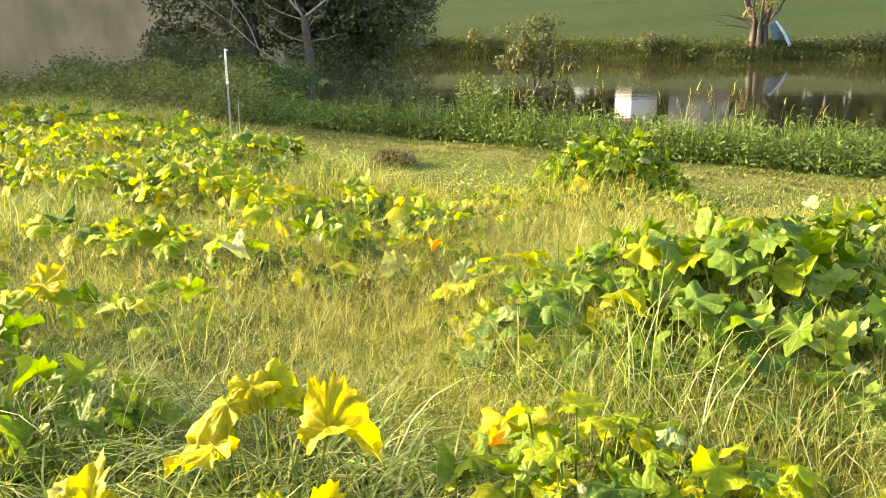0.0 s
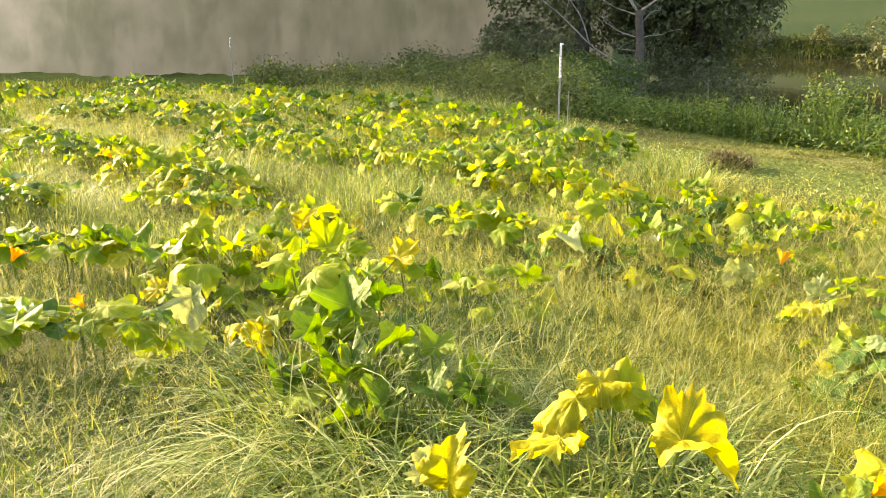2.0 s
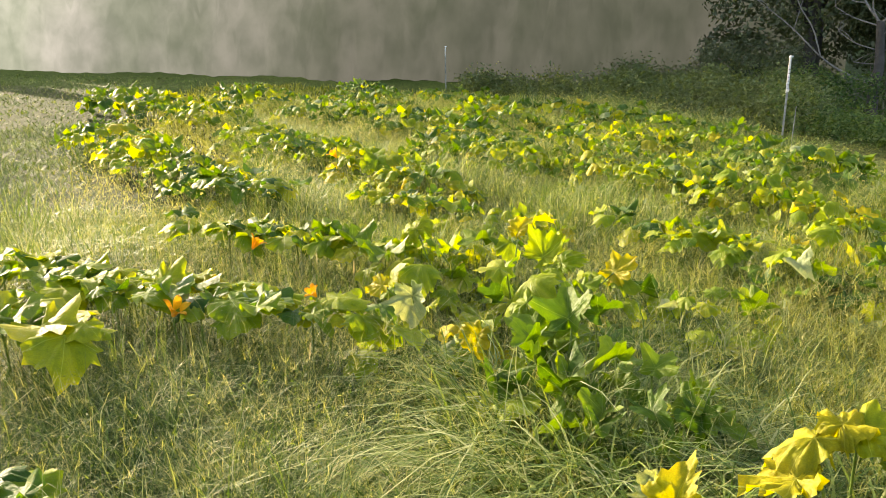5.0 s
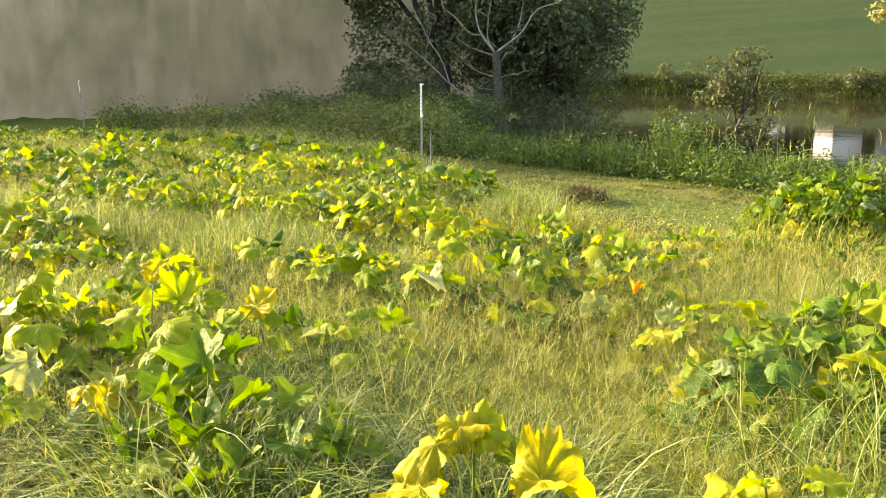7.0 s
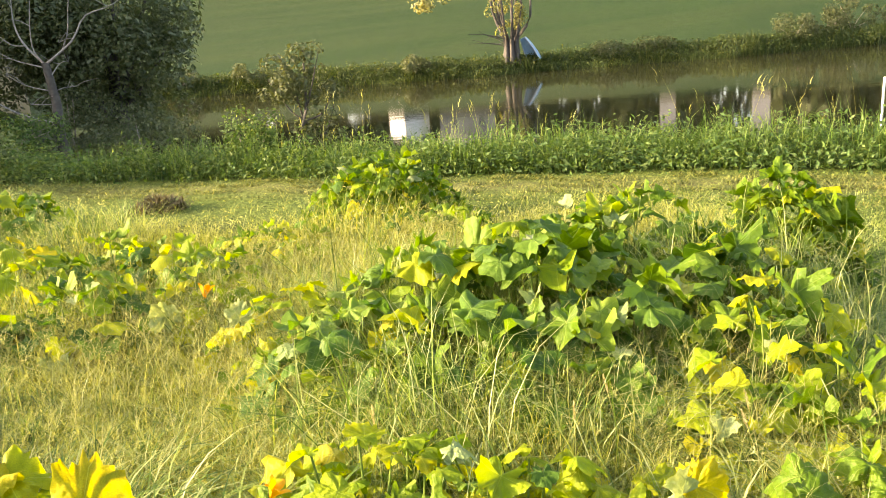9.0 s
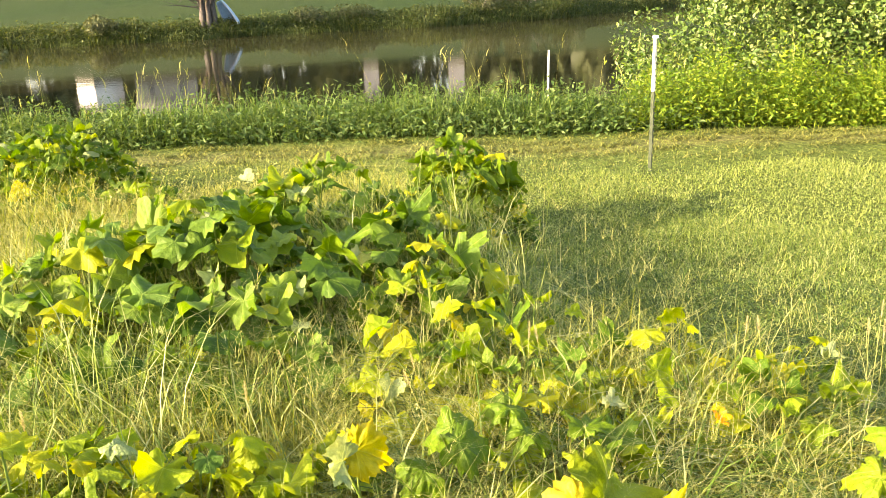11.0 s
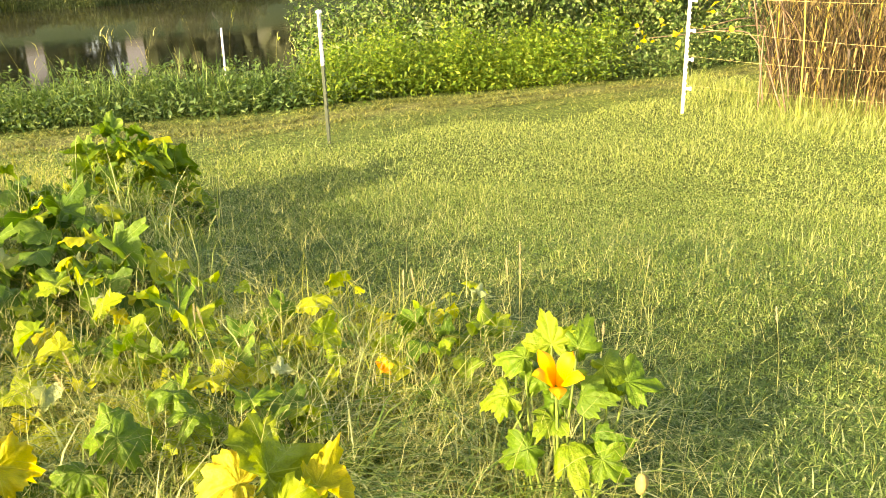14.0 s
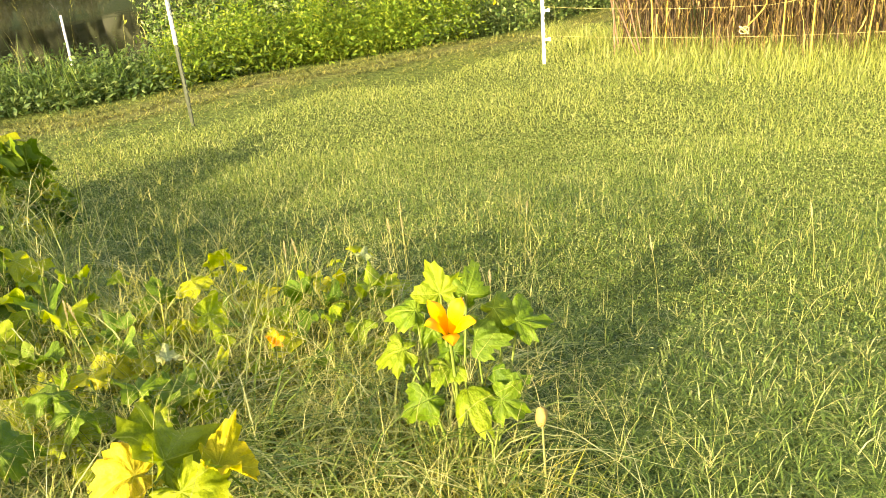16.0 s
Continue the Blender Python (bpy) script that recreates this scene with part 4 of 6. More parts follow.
TUSSOCKS += [(-0.75, 1.75, 0.4, 420, 0.5), (-0.15, 1.75, 0.4, 380, 0.5), (-1.45, 2.05, 0.45, 420, 0.42), (-0.5, 2.75, 0.5, 420, 0.42), (-1.0, 3.0, 0.5, 360, 0.40), (-1.55, 3.1, 0.45, 320, 0.42),
            (2.6, 1.2, 0.4, 300, 0.48), (2.2, 2.4, 0.4, 320, 0.6), (1.6, 1.6, 0.4, 360, 0.6), (1.9, 1.5, 0.35, 300, 0.6), (1.75, 1.25, 0.4, 300, 0.6),
            (1.3, 1.5, 0.35, 260, 0.62), (2.1, 0.85, 0.35, 240, 0.55), (2.35, 3.1, 0.3, 200, 0.34), (2.9, 1.8, 0.4, 260, 0.36), (2.2, 1.1, 0.35, 260, 0.34),
            (1.2, 2.7, 0.5, 360, 0.36), (2.4, 3.4, 0.6, 520, 0.5), (1.5, 3.6, 0.8, 520, 0.55), (-0.7, 5.4, 0.6, 420, 0.5)]
TUSSOCKS += [(-1.62, 2.42, 0.3, 190, 0.78), (-1.38, 2.22, 0.3, 180, 0.72), (-1.15, 2.15, 0.3, 170, 0.72), (-1.45, 2.6, 0.35, 200, 0.78), (-1.85, 2.65, 0.3, 180, 0.74), (-1.1, 2.45, 0.3, 180, 0.7)]
for q, (x, y, rad, n, h) in enumerate(TUSSOCKS):
    grass_clump(x, y, rad, n, h, 0.0095 if x < 0.1 and y < 2.7 and h < 0.7 else 0.0064, 500 + q, M_GRASS_DEW)


def windrows():
    """Lines of dry cut grass left by the mower along the bank."""
    g = np.random.default_rng(58)
    n = 26000
    az = g.uniform(-16, 84, n)
    row = g.choice((-0.35, -0.75, -1.2, -1.7), n, p=(0.3, 0.35, 0.25, 0.1))
    r = bank_r(az) + row + g.normal(0, 0.09, n) + 0.12 * np.sin(az * 0.4)
    keep = np.sin(az * 1.1 + row * 9) + np.sin(az * 0.37 + row * 3) > -0.9
    az, r = az[keep], r[keep]
    n = len(az)
    x, y = r * np.sin(np.radians(az)), r * np.cos(np.radians(az))
    V = blades(np.column_stack([x, y, zland(x, y) + 0.01]), g.uniform(0.02, 0.06, n), np.full(n, 0.014), g.uniform(0.6, 2.0, n), g.uniform(0, 6.28, n), 1)
    tagged(new("cut_grass_rows", np_mesh("cut_grass_rows", *V, M_THATCH)), "lines of dry mown grass lying along the lawn edge", "cut grass", kind="stuff")


windrows()


def seed_stalks(name, label, n, rmin, rmax, az0, az1, keep, h, seed):
    """Thin grass stalks that end in a few spreading fingers."""
    g = np.random.default_rng(seed)
    az = np.radians(g.uniform(az0, az1, n))
    r = np.sqrt(g.uniform(rmin ** 2, rmax ** 2, n))
    x, y = r * np.sin(az), r * np.cos(az)
    k = g.uniform(0, 1, n) < keep(x, y)
    x, y, r = x[k], y[k], r[k]
    n = len(x)
    hh, ln, a = h * g.uniform(0.5, 1.3, n), g.uniform(0.1, 1.6, n), g.uniform(0, 6.28, n)
    base = np.column_stack([x, y, zland(x, y)])
    wid = 0.0009 + 0.00028 * r
    pieces = [blades(base, hh, wid * 1.3, ln, a, 3, 0.5)]
    top = base + np.column_stack([np.cos(a) * ln * hh, np.sin(a) * ln * hh, hh * (1 - 0.25 * ln)])
    for q in range(5):
        pieces.append(blades(top - np.array([0, 0, 0.004]), g.uniform(0.04, 0.13, n), wid, g.uniform(0.3, 2.4, n), a + q * 1.25 + g.uniform(-0.4, 0.4, n), 2, 0.3))
    tagged(new(name, np_mesh(name, *joined(pieces), M_SEED)), label, "grass", kind="stuff")


seed_stalks("crabgrass_seed_heads", "fine finger-like crabgrass seed heads over the plot", 13000, 1.3, 6.0, -72, 100, lambda x, y: golden(x, y) + 0.7 * dewy(x, y), 0.36, 81)
seed_stalks("far_seed_heads", "straw-coloured grass seed heads in the far rows", 9000, 6.0, 18, -62, 35, in_garden, 0.36, 82)
seed_stalks("plot_edge_seed_heads", "long pale crabgrass stems with spread seed fingers at the plot edge", 520, 2.6, 5.6, 25, 66, lambda x, y: np.exp(-((x - 3.0) / 0.75) ** 4 - ((y - 3.1) / 1.3) ** 4), 0.44, 84)
grass_field("plot_edge_grass", "sunlit dry grass among the lime squash leaves", 22000, 1.2, 3.6, 20, 75, lambda x, y: np.exp(-((x - 1.75) / 0.9) ** 4 - ((y - 1.95) / 0.95) ** 4), 0.40, 0.0052, 0.9, 3, M_GRASS_TALL, 80, 0.9)
seed_stalks("front_seed_heads", "long pale crabgrass stems with spread seed fingers among the lime leaves", 700, 1.2, 3.4, 22, 80, lambda x, y: np.exp(-((x - 2.0) / 0.95) ** 4 - ((y - 1.5) / 1.1) ** 4), 0.50, 101)
seed_stalks("lawn_seed_heads", "scattered seed heads in the lawn", 420, 1.4, 4.6, 30, 108, lawn_zone, 0.20, 83)


def bank_stalks():
    g = np.random.default_rng(36)
    p = scatter(120, 4, 60, 0.5, 2.4, 37)
    n = len(p)
    base = np.column_stack([p, zland(p[:, 0], p[:, 1])])
    hh, ln, a = g.uniform(0.5, 1.25, n), g.uniform(0.02, 0.35, n), g.uniform(0, 6.28, n)
    pieces = [blades(base, hh, np.full(n, 0.0045), ln, a, 4, 0.3)]
    top = base + np.column_stack([np.cos(a) * ln * hh, np.sin(a) * ln * hh, hh * (1 - 0.15 * ln) - 0.1])
    pieces.append(blades(top, g.uniform(0.08, 0.18, n), np.full(n, 0.010), ln + 0.3, a, 3, 0.5))
    for q in range(3):
        pieces.append(blades(top - np.array([0, 0, 0.04 * q]), g.uniform(0.05, 0.14, n), np.full(n, 0.005), g.uniform(0.3, 1.2, n), a + g.uniform(-1.5, 1.5, n), 2, 0.5))
    tagged(new("bank_seed_stalks", np_mesh("bank_seed_stalks", *joined(pieces), M_SEED)), "tall dry seed stalks rising from the bank weeds", "grass", kind="stuff")
    m = 9000
    p = scatter(m, -8, 58, 0.1, 2.8, 38)
    V = blades(np.column_stack([p, zland(p[:, 0], p[:, 1])]), g.uniform(0.25, 0.75, m), np.full(m, 0.010), g.uniform(0.1, 1.0, m), g.uniform(0, 6.28, m), 3, 0.8)
    tagged(new("bank_grass", np_mesh("bank_grass", *V, M_GRASS_BANK)), "long green grass among the bank weeds", "grass", kind="stuff")
    m = 3600
    p = scatter(m, -2, 62, 0.2, 2.2, 39)
    a = np.degrees(np.arctan2(p[:, 0], p[:, 1]))
    p = p[np.sin(a * 0.8) + np.sin(a * 0.31 + 2) > -0.2]
    m = len(p)
    V = blades(np.column_stack([p, zland(p[:, 0], p[:, 1])]), g.uniform(0.35, 0.95, m), np.full(m, 0.009), g.uniform(0.1, 1.0, m), g.uniform(0, 6.28, m), 3, 0.9, 2.2)
    tagged(new("bank_tall_grass", np_mesh("bank_tall_grass", *V, M_GRASS_BANK)), "tall green grass rising in clumps over the bank weeds", "grass", kind="stuff")


bank_stalks()


def brush_pile():
    g = np.random.default_rng(91)
    n = 900
    x, y = -0.55 + g.normal(0, 0.13, n), 9.9 + g.normal(0, 0.11, n)
    z = zland(x, y) + 0.12 * np.exp(-((x + 0.55) / 0.25) ** 2) * g.uniform(0, 1, n)
    V = blades(np.column_stack([x, y, z]), g.uniform(0.05, 0.16, n), np.full(n, 0.02), g.uniform(0.3, 2.0, n), g.uniform(0, 6.28, n), 2)
    tagged(new("brush_pile", np_mesh("brush_pile", *V, M_BRUSH)), "small dark heap of pulled weeds on the lawn", "weeds", kind="stuff")


brush_pile()


# ---- squash plants ----
def leaf_mesh(name, seed, material, lobes=5, n=32, rings=2, wild=1.0, deep=0.10, folds=(-0.3, 0.6), pleats=(0.07, 0.13), ruffle=0.045):
    """A lobed, toothed squash leaf, pleated along its veins, about one unit across, its stalk at the origin."""
    g = np.random.default_rng(seed)
    th = np.linspace(0, 2 * math.pi, n, endpoint=False)
    tip = np.abs(np.cos(th * lobes / 2))
    r = 0.41 + deep * (tip ** 1.4 - 0.4) + 0.045 * np.cos(th)
    r *= 1 + 0.2 * np.cos(th)
    r *= 1 - 0.55 * np.exp(-((np.abs(th - math.pi)) / 0.22) ** 2)
    r *= 1 + 0.055 * np.where(np.arange(n) % 2, 1, -1) + g.normal(0, 0.06, n)
    cup, wav, ph = g.uniform(-1.1, 0.35) * wild, g.uniform(0.05, 0.10) * wild, g.uniform(0, 6.28)
    k1, droop, fold = int(g.integers(3, 6)), g.uniform(-0.2, 0.5), g.uniform(*folds)
    pleat = g.uniform(*pleats)
    curl = g.uniform(-0.5, 1.2, 1) * (1 + 0.6 * np.sin(2 * th + ph))

    def ring(f):
        x, y = f * r * np.cos(th), f * r * np.sin(th)
        z = cup * (f * r) ** 2 + wav * f ** 2 * np.sin(k1 * th + ph) - pleat * f * (1 - tip) - droop * np.clip(x, 0, 1) ** 2 + fold * np.abs(y)
        z += wild * ruffle * f ** 2 * np.sin(9 * th + 2 * ph + 2 * np.sin(th)) + g.normal(0, 0.012 + 0.02 * f * f, n) - curl * np.clip(f - 0.6, 0, 1) ** 2
        return np.column_stack([x + 0.12, y, z])
    V = np.vstack([[[0.12, 0, 0.012]]] + [ring((q + 1) / rings) for q in range(rings)])
    F = []
    for k in range(n):
        j = (k + 1) % n
        F.append([0, 1 + k, 1 + j])
        for q in range(rings - 1):
            a, b = 1 + q * n, 1 + (q + 1) * n
            F += [[a + k, b + k, b + j], [a + k, b + j, a + j]]
    return np_mesh(name, V, F, material, True)


LEAF = {kind: [leaf_mesh("leaf", 100 * k + s, m, 5, folds=(0.5, 1.3) if kind in ("pale", "young") else (-0.3, 0.55), deep=0.22 if kind == "young" else 0.10) for s in range(10)]
        for k, (kind, m) in enumerate((("dark", M_LEAF_DARK), ("lime", M_LEAF_LIME), ("gold", M_LEAF_GOLD), ("pale", M_LEAF_PALE), ("young", M_LEAF_YOUNG)))}


FAR_LEAF = {kind: [leaf_mesh("leaf", 60 + 100 * k + s, m, 5, 20, 2, folds=(0.4, 1.2) if kind == "young" else (-0.2, 0.6), deep=0.22 if kind == "young" else 0.10) for s in range(6)]
            for k, (kind, m) in enumerate((("dark", M_LEAF_DARK), ("lime", M_LEAF_LIME), ("gold", M_LEAF_GOLD), ("pale", M_LEAF_PALE), ("young", M_LEAF_YOUNG)))}


def flower_mesh():
    """Trumpet of five ribbed petals with pointed, wavy tips."""
    V, F = [], []
    rows = ((0.05, 0.0, 0.035), (0.10, 0.22, 0.085), (0.18, 0.44, 0.14), (0.28, 0.64, 0.19), (0.40, 0.78, 0.18), (0.52, 0.84, 0.10), (0.60, 0.82, 0.008))
    for k in range(5):
        a, o = k * 2 * math.pi / 5 + 0.1 * math.sin(3 * k), len(V)
        lift = 0.10 * math.sin(2.3 * k + 1)
        for q, (rr, zz, w) in enumerate(rows):
            for c in (-1, -0.5, 0, 0.5, 1):
                x = rr * (1 + lift * (q > 2))
                wave = 0.035 * math.sin(4 * c + k) * (q / 6) ** 2
                z = zz * (1 - 0.6 * lift) + (0.035 if c == 0 else -0.02 * abs(c)) + wave
                V.append((x * math.cos(a) - c * w * math.sin(a), x * math.sin(a) + c * w * math.cos(a), z))
        for q in range(len(rows) - 1):
            for c in range(4):
                F.append((o + q * 5 + c, o + q * 5 + c + 1, o + q * 5 + c + 6, o + q * 5 + c + 5))
    return np_mesh("flower", V, F, M_FLOWER, True)


FLOWER = flower_mesh()


def stalk_mesh(seed):
    g = np.random.default_rng(seed)
    b = g.normal(0, 0.06, 2)
    return np_mesh("stalk", *tube(spline([(0, 0, 0), (b[0], b[1], 0.5), (0, 0, 1)], 4), np.array([0.0075, 0.007, 0.006, 0.005]), 5), M_PETIOLE, True)


STALK = [stalk_mesh(s) for s in range(4)]
BIG_LEAF = {kind: [leaf_mesh("leaf", 700 + 10 * k + s, m, 5, 56, 5, 0.9, 0.06, (0.9, 1.4) if kind == "gold" else (0.2, 0.6), (0.06, 0.11), 0.07) for s in range(4)]
            for k, (kind, m) in enumerate((("dark", M_LEAF_DARK), ("lime", M_LEAF_LIME), ("gold", M_LEAF_GOLD), ("pale", M_LEAF_PALE)))}


BIG_LEAF["sheet"] = [leaf_mesh("leaf", 740 + s, M_LEAF_GOLD, 5, 56, 5, 1.0, 0.1, (0.0, 0.35), (0.07, 0.12), 0.07) for s in range(4)]
BIG_LEAF["olive"] = [leaf_mesh("leaf", 760 + s, M_LEAF_OLIVE, 5, 56, 5, 1.2, 0.07, (0.1, 0.5), (0.02, 0.05), 0.05) for s in range(4)]
BIG_LEAF["young"] = [leaf_mesh("leaf", 790 + s, M_LEAF_YOUNG, 5, 44, 4, 1.5, 0.2, (0.2, 1.1), (0.02, 0.05), 0.04) for s in range(4)]


def put_leaf(plant, kind, p, size, az, tilt, roll, g, root, far=False, stalked=True, slim=1.0, deep=1.0):
    pool = FAR_LEAF if far else LEAF
    ob = new("leaf", pool[kind][int(g.integers(len(pool[kind])))])
    ob.parent = plant
    ob.matrix_basis = Matrix.LocRotScale(p, Euler((roll, tilt, az)), (size, size * slim, size * deep))
    if not stalked:
        return
    d = Vector(p) - Vector(root)
    st = new("stalk", STALK[int(g.integers(4))])
    st.parent = plant
    w = 0.5 + size * 1.6
    st.matrix_basis = Matrix.LocRotScale(Vector(root), d.to_track_quat("Z", "Y"), (w, w, d.length))


def squash(x, y, radius, height, count, size, mix, seed, label, stretch=(1, 1), lean=0.0):
    """One squash plant: long hollow stalks from the root, each with a broad leaf. mix: shares of dark, lime, gold, pale."""
    g = np.random.default_rng(seed)
    t = tagged(new("squash_plant"), label, "plant", group="squash plants")
    z = float(zland(x, y))
    t.location = (x, y, z)
    near, flat = math.hypot(x, y) < 8.5, x < -1.5
    canopy = flat and y < 5.6 and (mix is MIXED or mix is DARK) and x > -6
    clump = flat and not canopy and y < 4.6
    flat = flat and not clump
    mound = mix is FRESH and count > 40
    share = (1, 6, 0.1, 0.2, 1.5) if canopy and mix is MIXED else (1.2, 1.6, 0, 0.3, 6) if mound else (2.5, 3, 0.1, 0.2, 4) if y > 8 and mix is LIME else mix
    size *= 0.92 if mix is DARK else 0.9 if mix is FRESH else 0.95
    if not near:
        many = 2.0
    elif x < -1.5:
        many = 1.7 if canopy else 1.5 if clump else 2.3
    else:
        many = 5.0 if mound else 3.8 if mix is DARK or mix is FRESH else 3.3
    count, size = int(count * many), size * (1.1 if mound else 1.05 if canopy or clump else 0.98 if mix is DARK and near else 0.93 if near and flat else 0.84 if near else 0.95)
    height *= 0.97 if canopy else 0.95 if y > 5 else 1.04
    if flat:
        stretch = (1.4, 0.42) if canopy else (1.25, 0.72)
    kinds = g.choice(("dark", "lime", "gold", "pale", "young"), count, p=np.array(share) / sum(share))
    for q in range(count):
        rho, a = math.sqrt((q + 0.5) / count) * 1.06, q * 2.39996 + g.uniform(-0.4, 0.4)
        px, py = rho * radius * math.cos(a) * stretch[0], rho * radius * math.sin(a) * stretch[1]
        low = g.uniform(0, 1) < (0.04 if flat else 0.5 if mix is FRESH else 0.3)
        crest = (1 - 0.45 * rho ** 2.4) if flat else (1 - 0.78 * rho ** 2.4)
        pz = max(0.06, height * crest * (g.uniform(0.12 if mix is FRESH else 0.3, 0.65) if low else g.uniform(0.82 if flat else 0.72, 1.06)))
        if canopy:
            pz = height * g.uniform(0.88, 1.02)
        s = size * g.uniform(0.6, 1.35) * (0.75 if kinds[q] == "pale" else 1.0)
        out = math.atan2(py, px)
        if flat:
            tilt, roll = g.normal(0.02 + 0.12 * rho, 0.14), g.normal(0, 0.14)
        elif mix is FRESH:
            tilt, roll = g.normal(-0.35 + 0.55 * rho, 0.35), g.normal(0, 0.3)
        else:
            tilt, roll = g.normal(-0.05 + 0.35 * rho, 0.3), g.normal(0, 0.28)
        put_leaf(t, kinds[q], (px, py, pz), s, out + g.normal(0, 0.6), tilt, roll, g, (px * 0.75, py * 0.75, 0.0), math.hypot(x, y) > 5.6, not low and q % (5 if canopy else 3) == 0 and not mound, 0.7 if mound else 1.0, 0.8 if canopy else 1.0)
    return t


def add_flower(x, y, z, size, tilt=0.5, az=0.0):
    t = tagged(new("squash_flower"), "open orange squash blossom among the leaves", "flower", group="squash blossoms")
    g = float(zland(x, y))
    t.location = (x, y, g)
    f = part("petals", FLOWER, M_FLOWER, t)
    f.matrix_basis = Matrix.LocRotScale((0, 0, z - g - 0.03), Euler((0, tilt, az)), (size, size, size))
    part("stalk", np_mesh("stalk", *tube(spline([(0.03, 0.02, 0), (0.02, 0, (z - g) * 0.5), (0, 0, z - g - 0.02)], 6), np.full(6, 0.005), 5), M_PETIOLE, True), M_PETIOLE, t)


# Leaf shares also set how sunlit or shaded a plant looks.
DARK, LIME, GOLD, MIXED, FRESH = (6.5, 1.7, 0, 0.8, 3), (0.5, 7, 0.2, 0.15, 2), (0.5, 7, 1.2, 0.25, 0.8), (1.5, 3.5, 0.1, 0.25, 4), (1.2, 1.2, 0, 0.15, 8)
L_DARK = "spreading squash plant with broad dark green leaves"
L_LIME = "squash plant with lime-green leaves tinted as backlit in tall grass"
L_GOLD = "squash plant with lime and backlight-yellow leaves in tall grass"
LABELS = {FRESH: "squash plant with fresh green leaves in a dense clump", DARK: L_DARK, LIME: L_LIME, GOLD: L_GOLD, MIXED: "squash plant with mixed green and yellow leaves"}


def grow(first, rows):
    """Plants from rows of place, radius, height, leaf count, leaf size and leaf mix."""
    for q, (x, y, rad, h, n, s, mixk) in enumerate(rows):
        squash(x, y, rad, h, n, s, mixk, first + q, LABELS[mixk])


grow(900, [
    (0.55, 3.55, 0.42, 0.48, 20, 0.19, DARK), (0.95, 3.30, 0.45, 0.50, 24, 0.20, DARK), (1.35, 3.05, 0.45, 0.48, 24, 0.20, DARK),
    (0.95, 3.95, 0.48, 0.63, 26, 0.19, DARK), (1.50, 3.70, 0.50, 0.66, 28, 0.20, DARK), (1.95, 4.10, 0.50, 0.66, 28, 0.19, DARK),
    (1.80, 3.20, 0.45, 0.50, 22, 0.20, DARK), (2.40, 4.30, 0.50, 0.64, 26, 0.19, FRESH), (1.45, 4.55, 0.50, 0.55, 22, 0.18, FRESH),
    (2.85, 4.30, 0.38, 0.46, 16, 0.18, DARK), (3.48, 4.35, 0.40, 0.62, 52, 0.15, FRESH), (0.35, 4.15, 0.40, 0.45, 16, 0.18, LIME),
    (1.55, 7.3, 0.66, 0.66, 96, 0.165, FRESH), (1.75, 6.2, 0.6, 0.40, 22, 0.19, FRESH), (1.98, 2.65, 0.34, 0.46, 16, 0.17, GOLD),
])
grow(915, [
    (2.30, 2.35, 0.34, 0.42, 15, 0.16, LIME), (2.25, 2.85, 0.36, 0.50, 20, 0.17, DARK), (2.60, 1.95, 0.30, 0.38, 13, 0.15, LIME),
    (2.40, 3.45, 0.44, 0.58, 24, 0.18, DARK), (2.95, 1.55, 0.24, 0.34, 9, 0.15, MIXED), (1.75, 2.30, 0.32, 0.36, 15, 0.16, LIME),
    (2.05, 2.05, 0.32, 0.35, 15, 0.16, LIME), (2.25, 1.72, 0.34, 0.35, 16, 0.16, LIME), (2.60, 1.42, 0.30, 0.38, 15, 0.15, LIME),
    (1.85, 1.66, 0.38, 0.37, 18, 0.15, LIME), (0.42, 2.15, 0.52, 0.50, 44, 0.155, LIME), (0.82, 2.00, 0.36, 0.46, 24, 0.15, LIME),
    (0.25, 1.92, 0.28, 0.46, 14, 0.15, FRESH), (1.05, 2.05, 0.30, 0.40, 14, 0.14, LIME), (-1.28, 2.66, 0.36, 0.46, 20, 0.17, FRESH), (-1.62, 2.80, 0.38, 0.52, 24, 0.18, FRESH),
])
grow(930, [
    (-1.95, 2.75, 0.30, 0.36, 7, 0.19, LIME), (-2.10, 3.40, 0.42, 0.56, 22, 0.20, LIME), (-2.45, 2.98, 0.34, 0.40, 9, 0.19, GOLD),
    (-2.95, 3.60, 0.45, 0.56, 22, 0.19, LIME), (-2.75, 4.15, 0.45, 0.55, 18, 0.18, LIME), (-3.00, 2.72, 0.32, 0.45, 11, 0.19, MIXED),
    (-3.45, 2.58, 0.34, 0.45, 13, 0.20, MIXED), (-3.95, 2.45, 0.36, 0.47, 14, 0.21, MIXED), (-4.45, 2.30, 0.38, 0.48, 15, 0.21, MIXED),
    (-3.85, 1.80, 0.34, 0.50, 10, 0.27, MIXED), (-2.35, 1.02, 0.26, 0.36, 9, 0.22, MIXED), (-3.55, 3.80, 0.34, 0.46, 12, 0.19, MIXED),
    (-4.10, 3.70, 0.36, 0.46, 13, 0.19, MIXED), (-4.6, 3.6, 0.30, 0.46, 8, 0.19, MIXED), (-1.95, 3.85, 0.40, 0.42, 14, 0.17, LIME), (-1.40, 3.90, 0.36, 0.38, 12, 0.17, LIME),
])
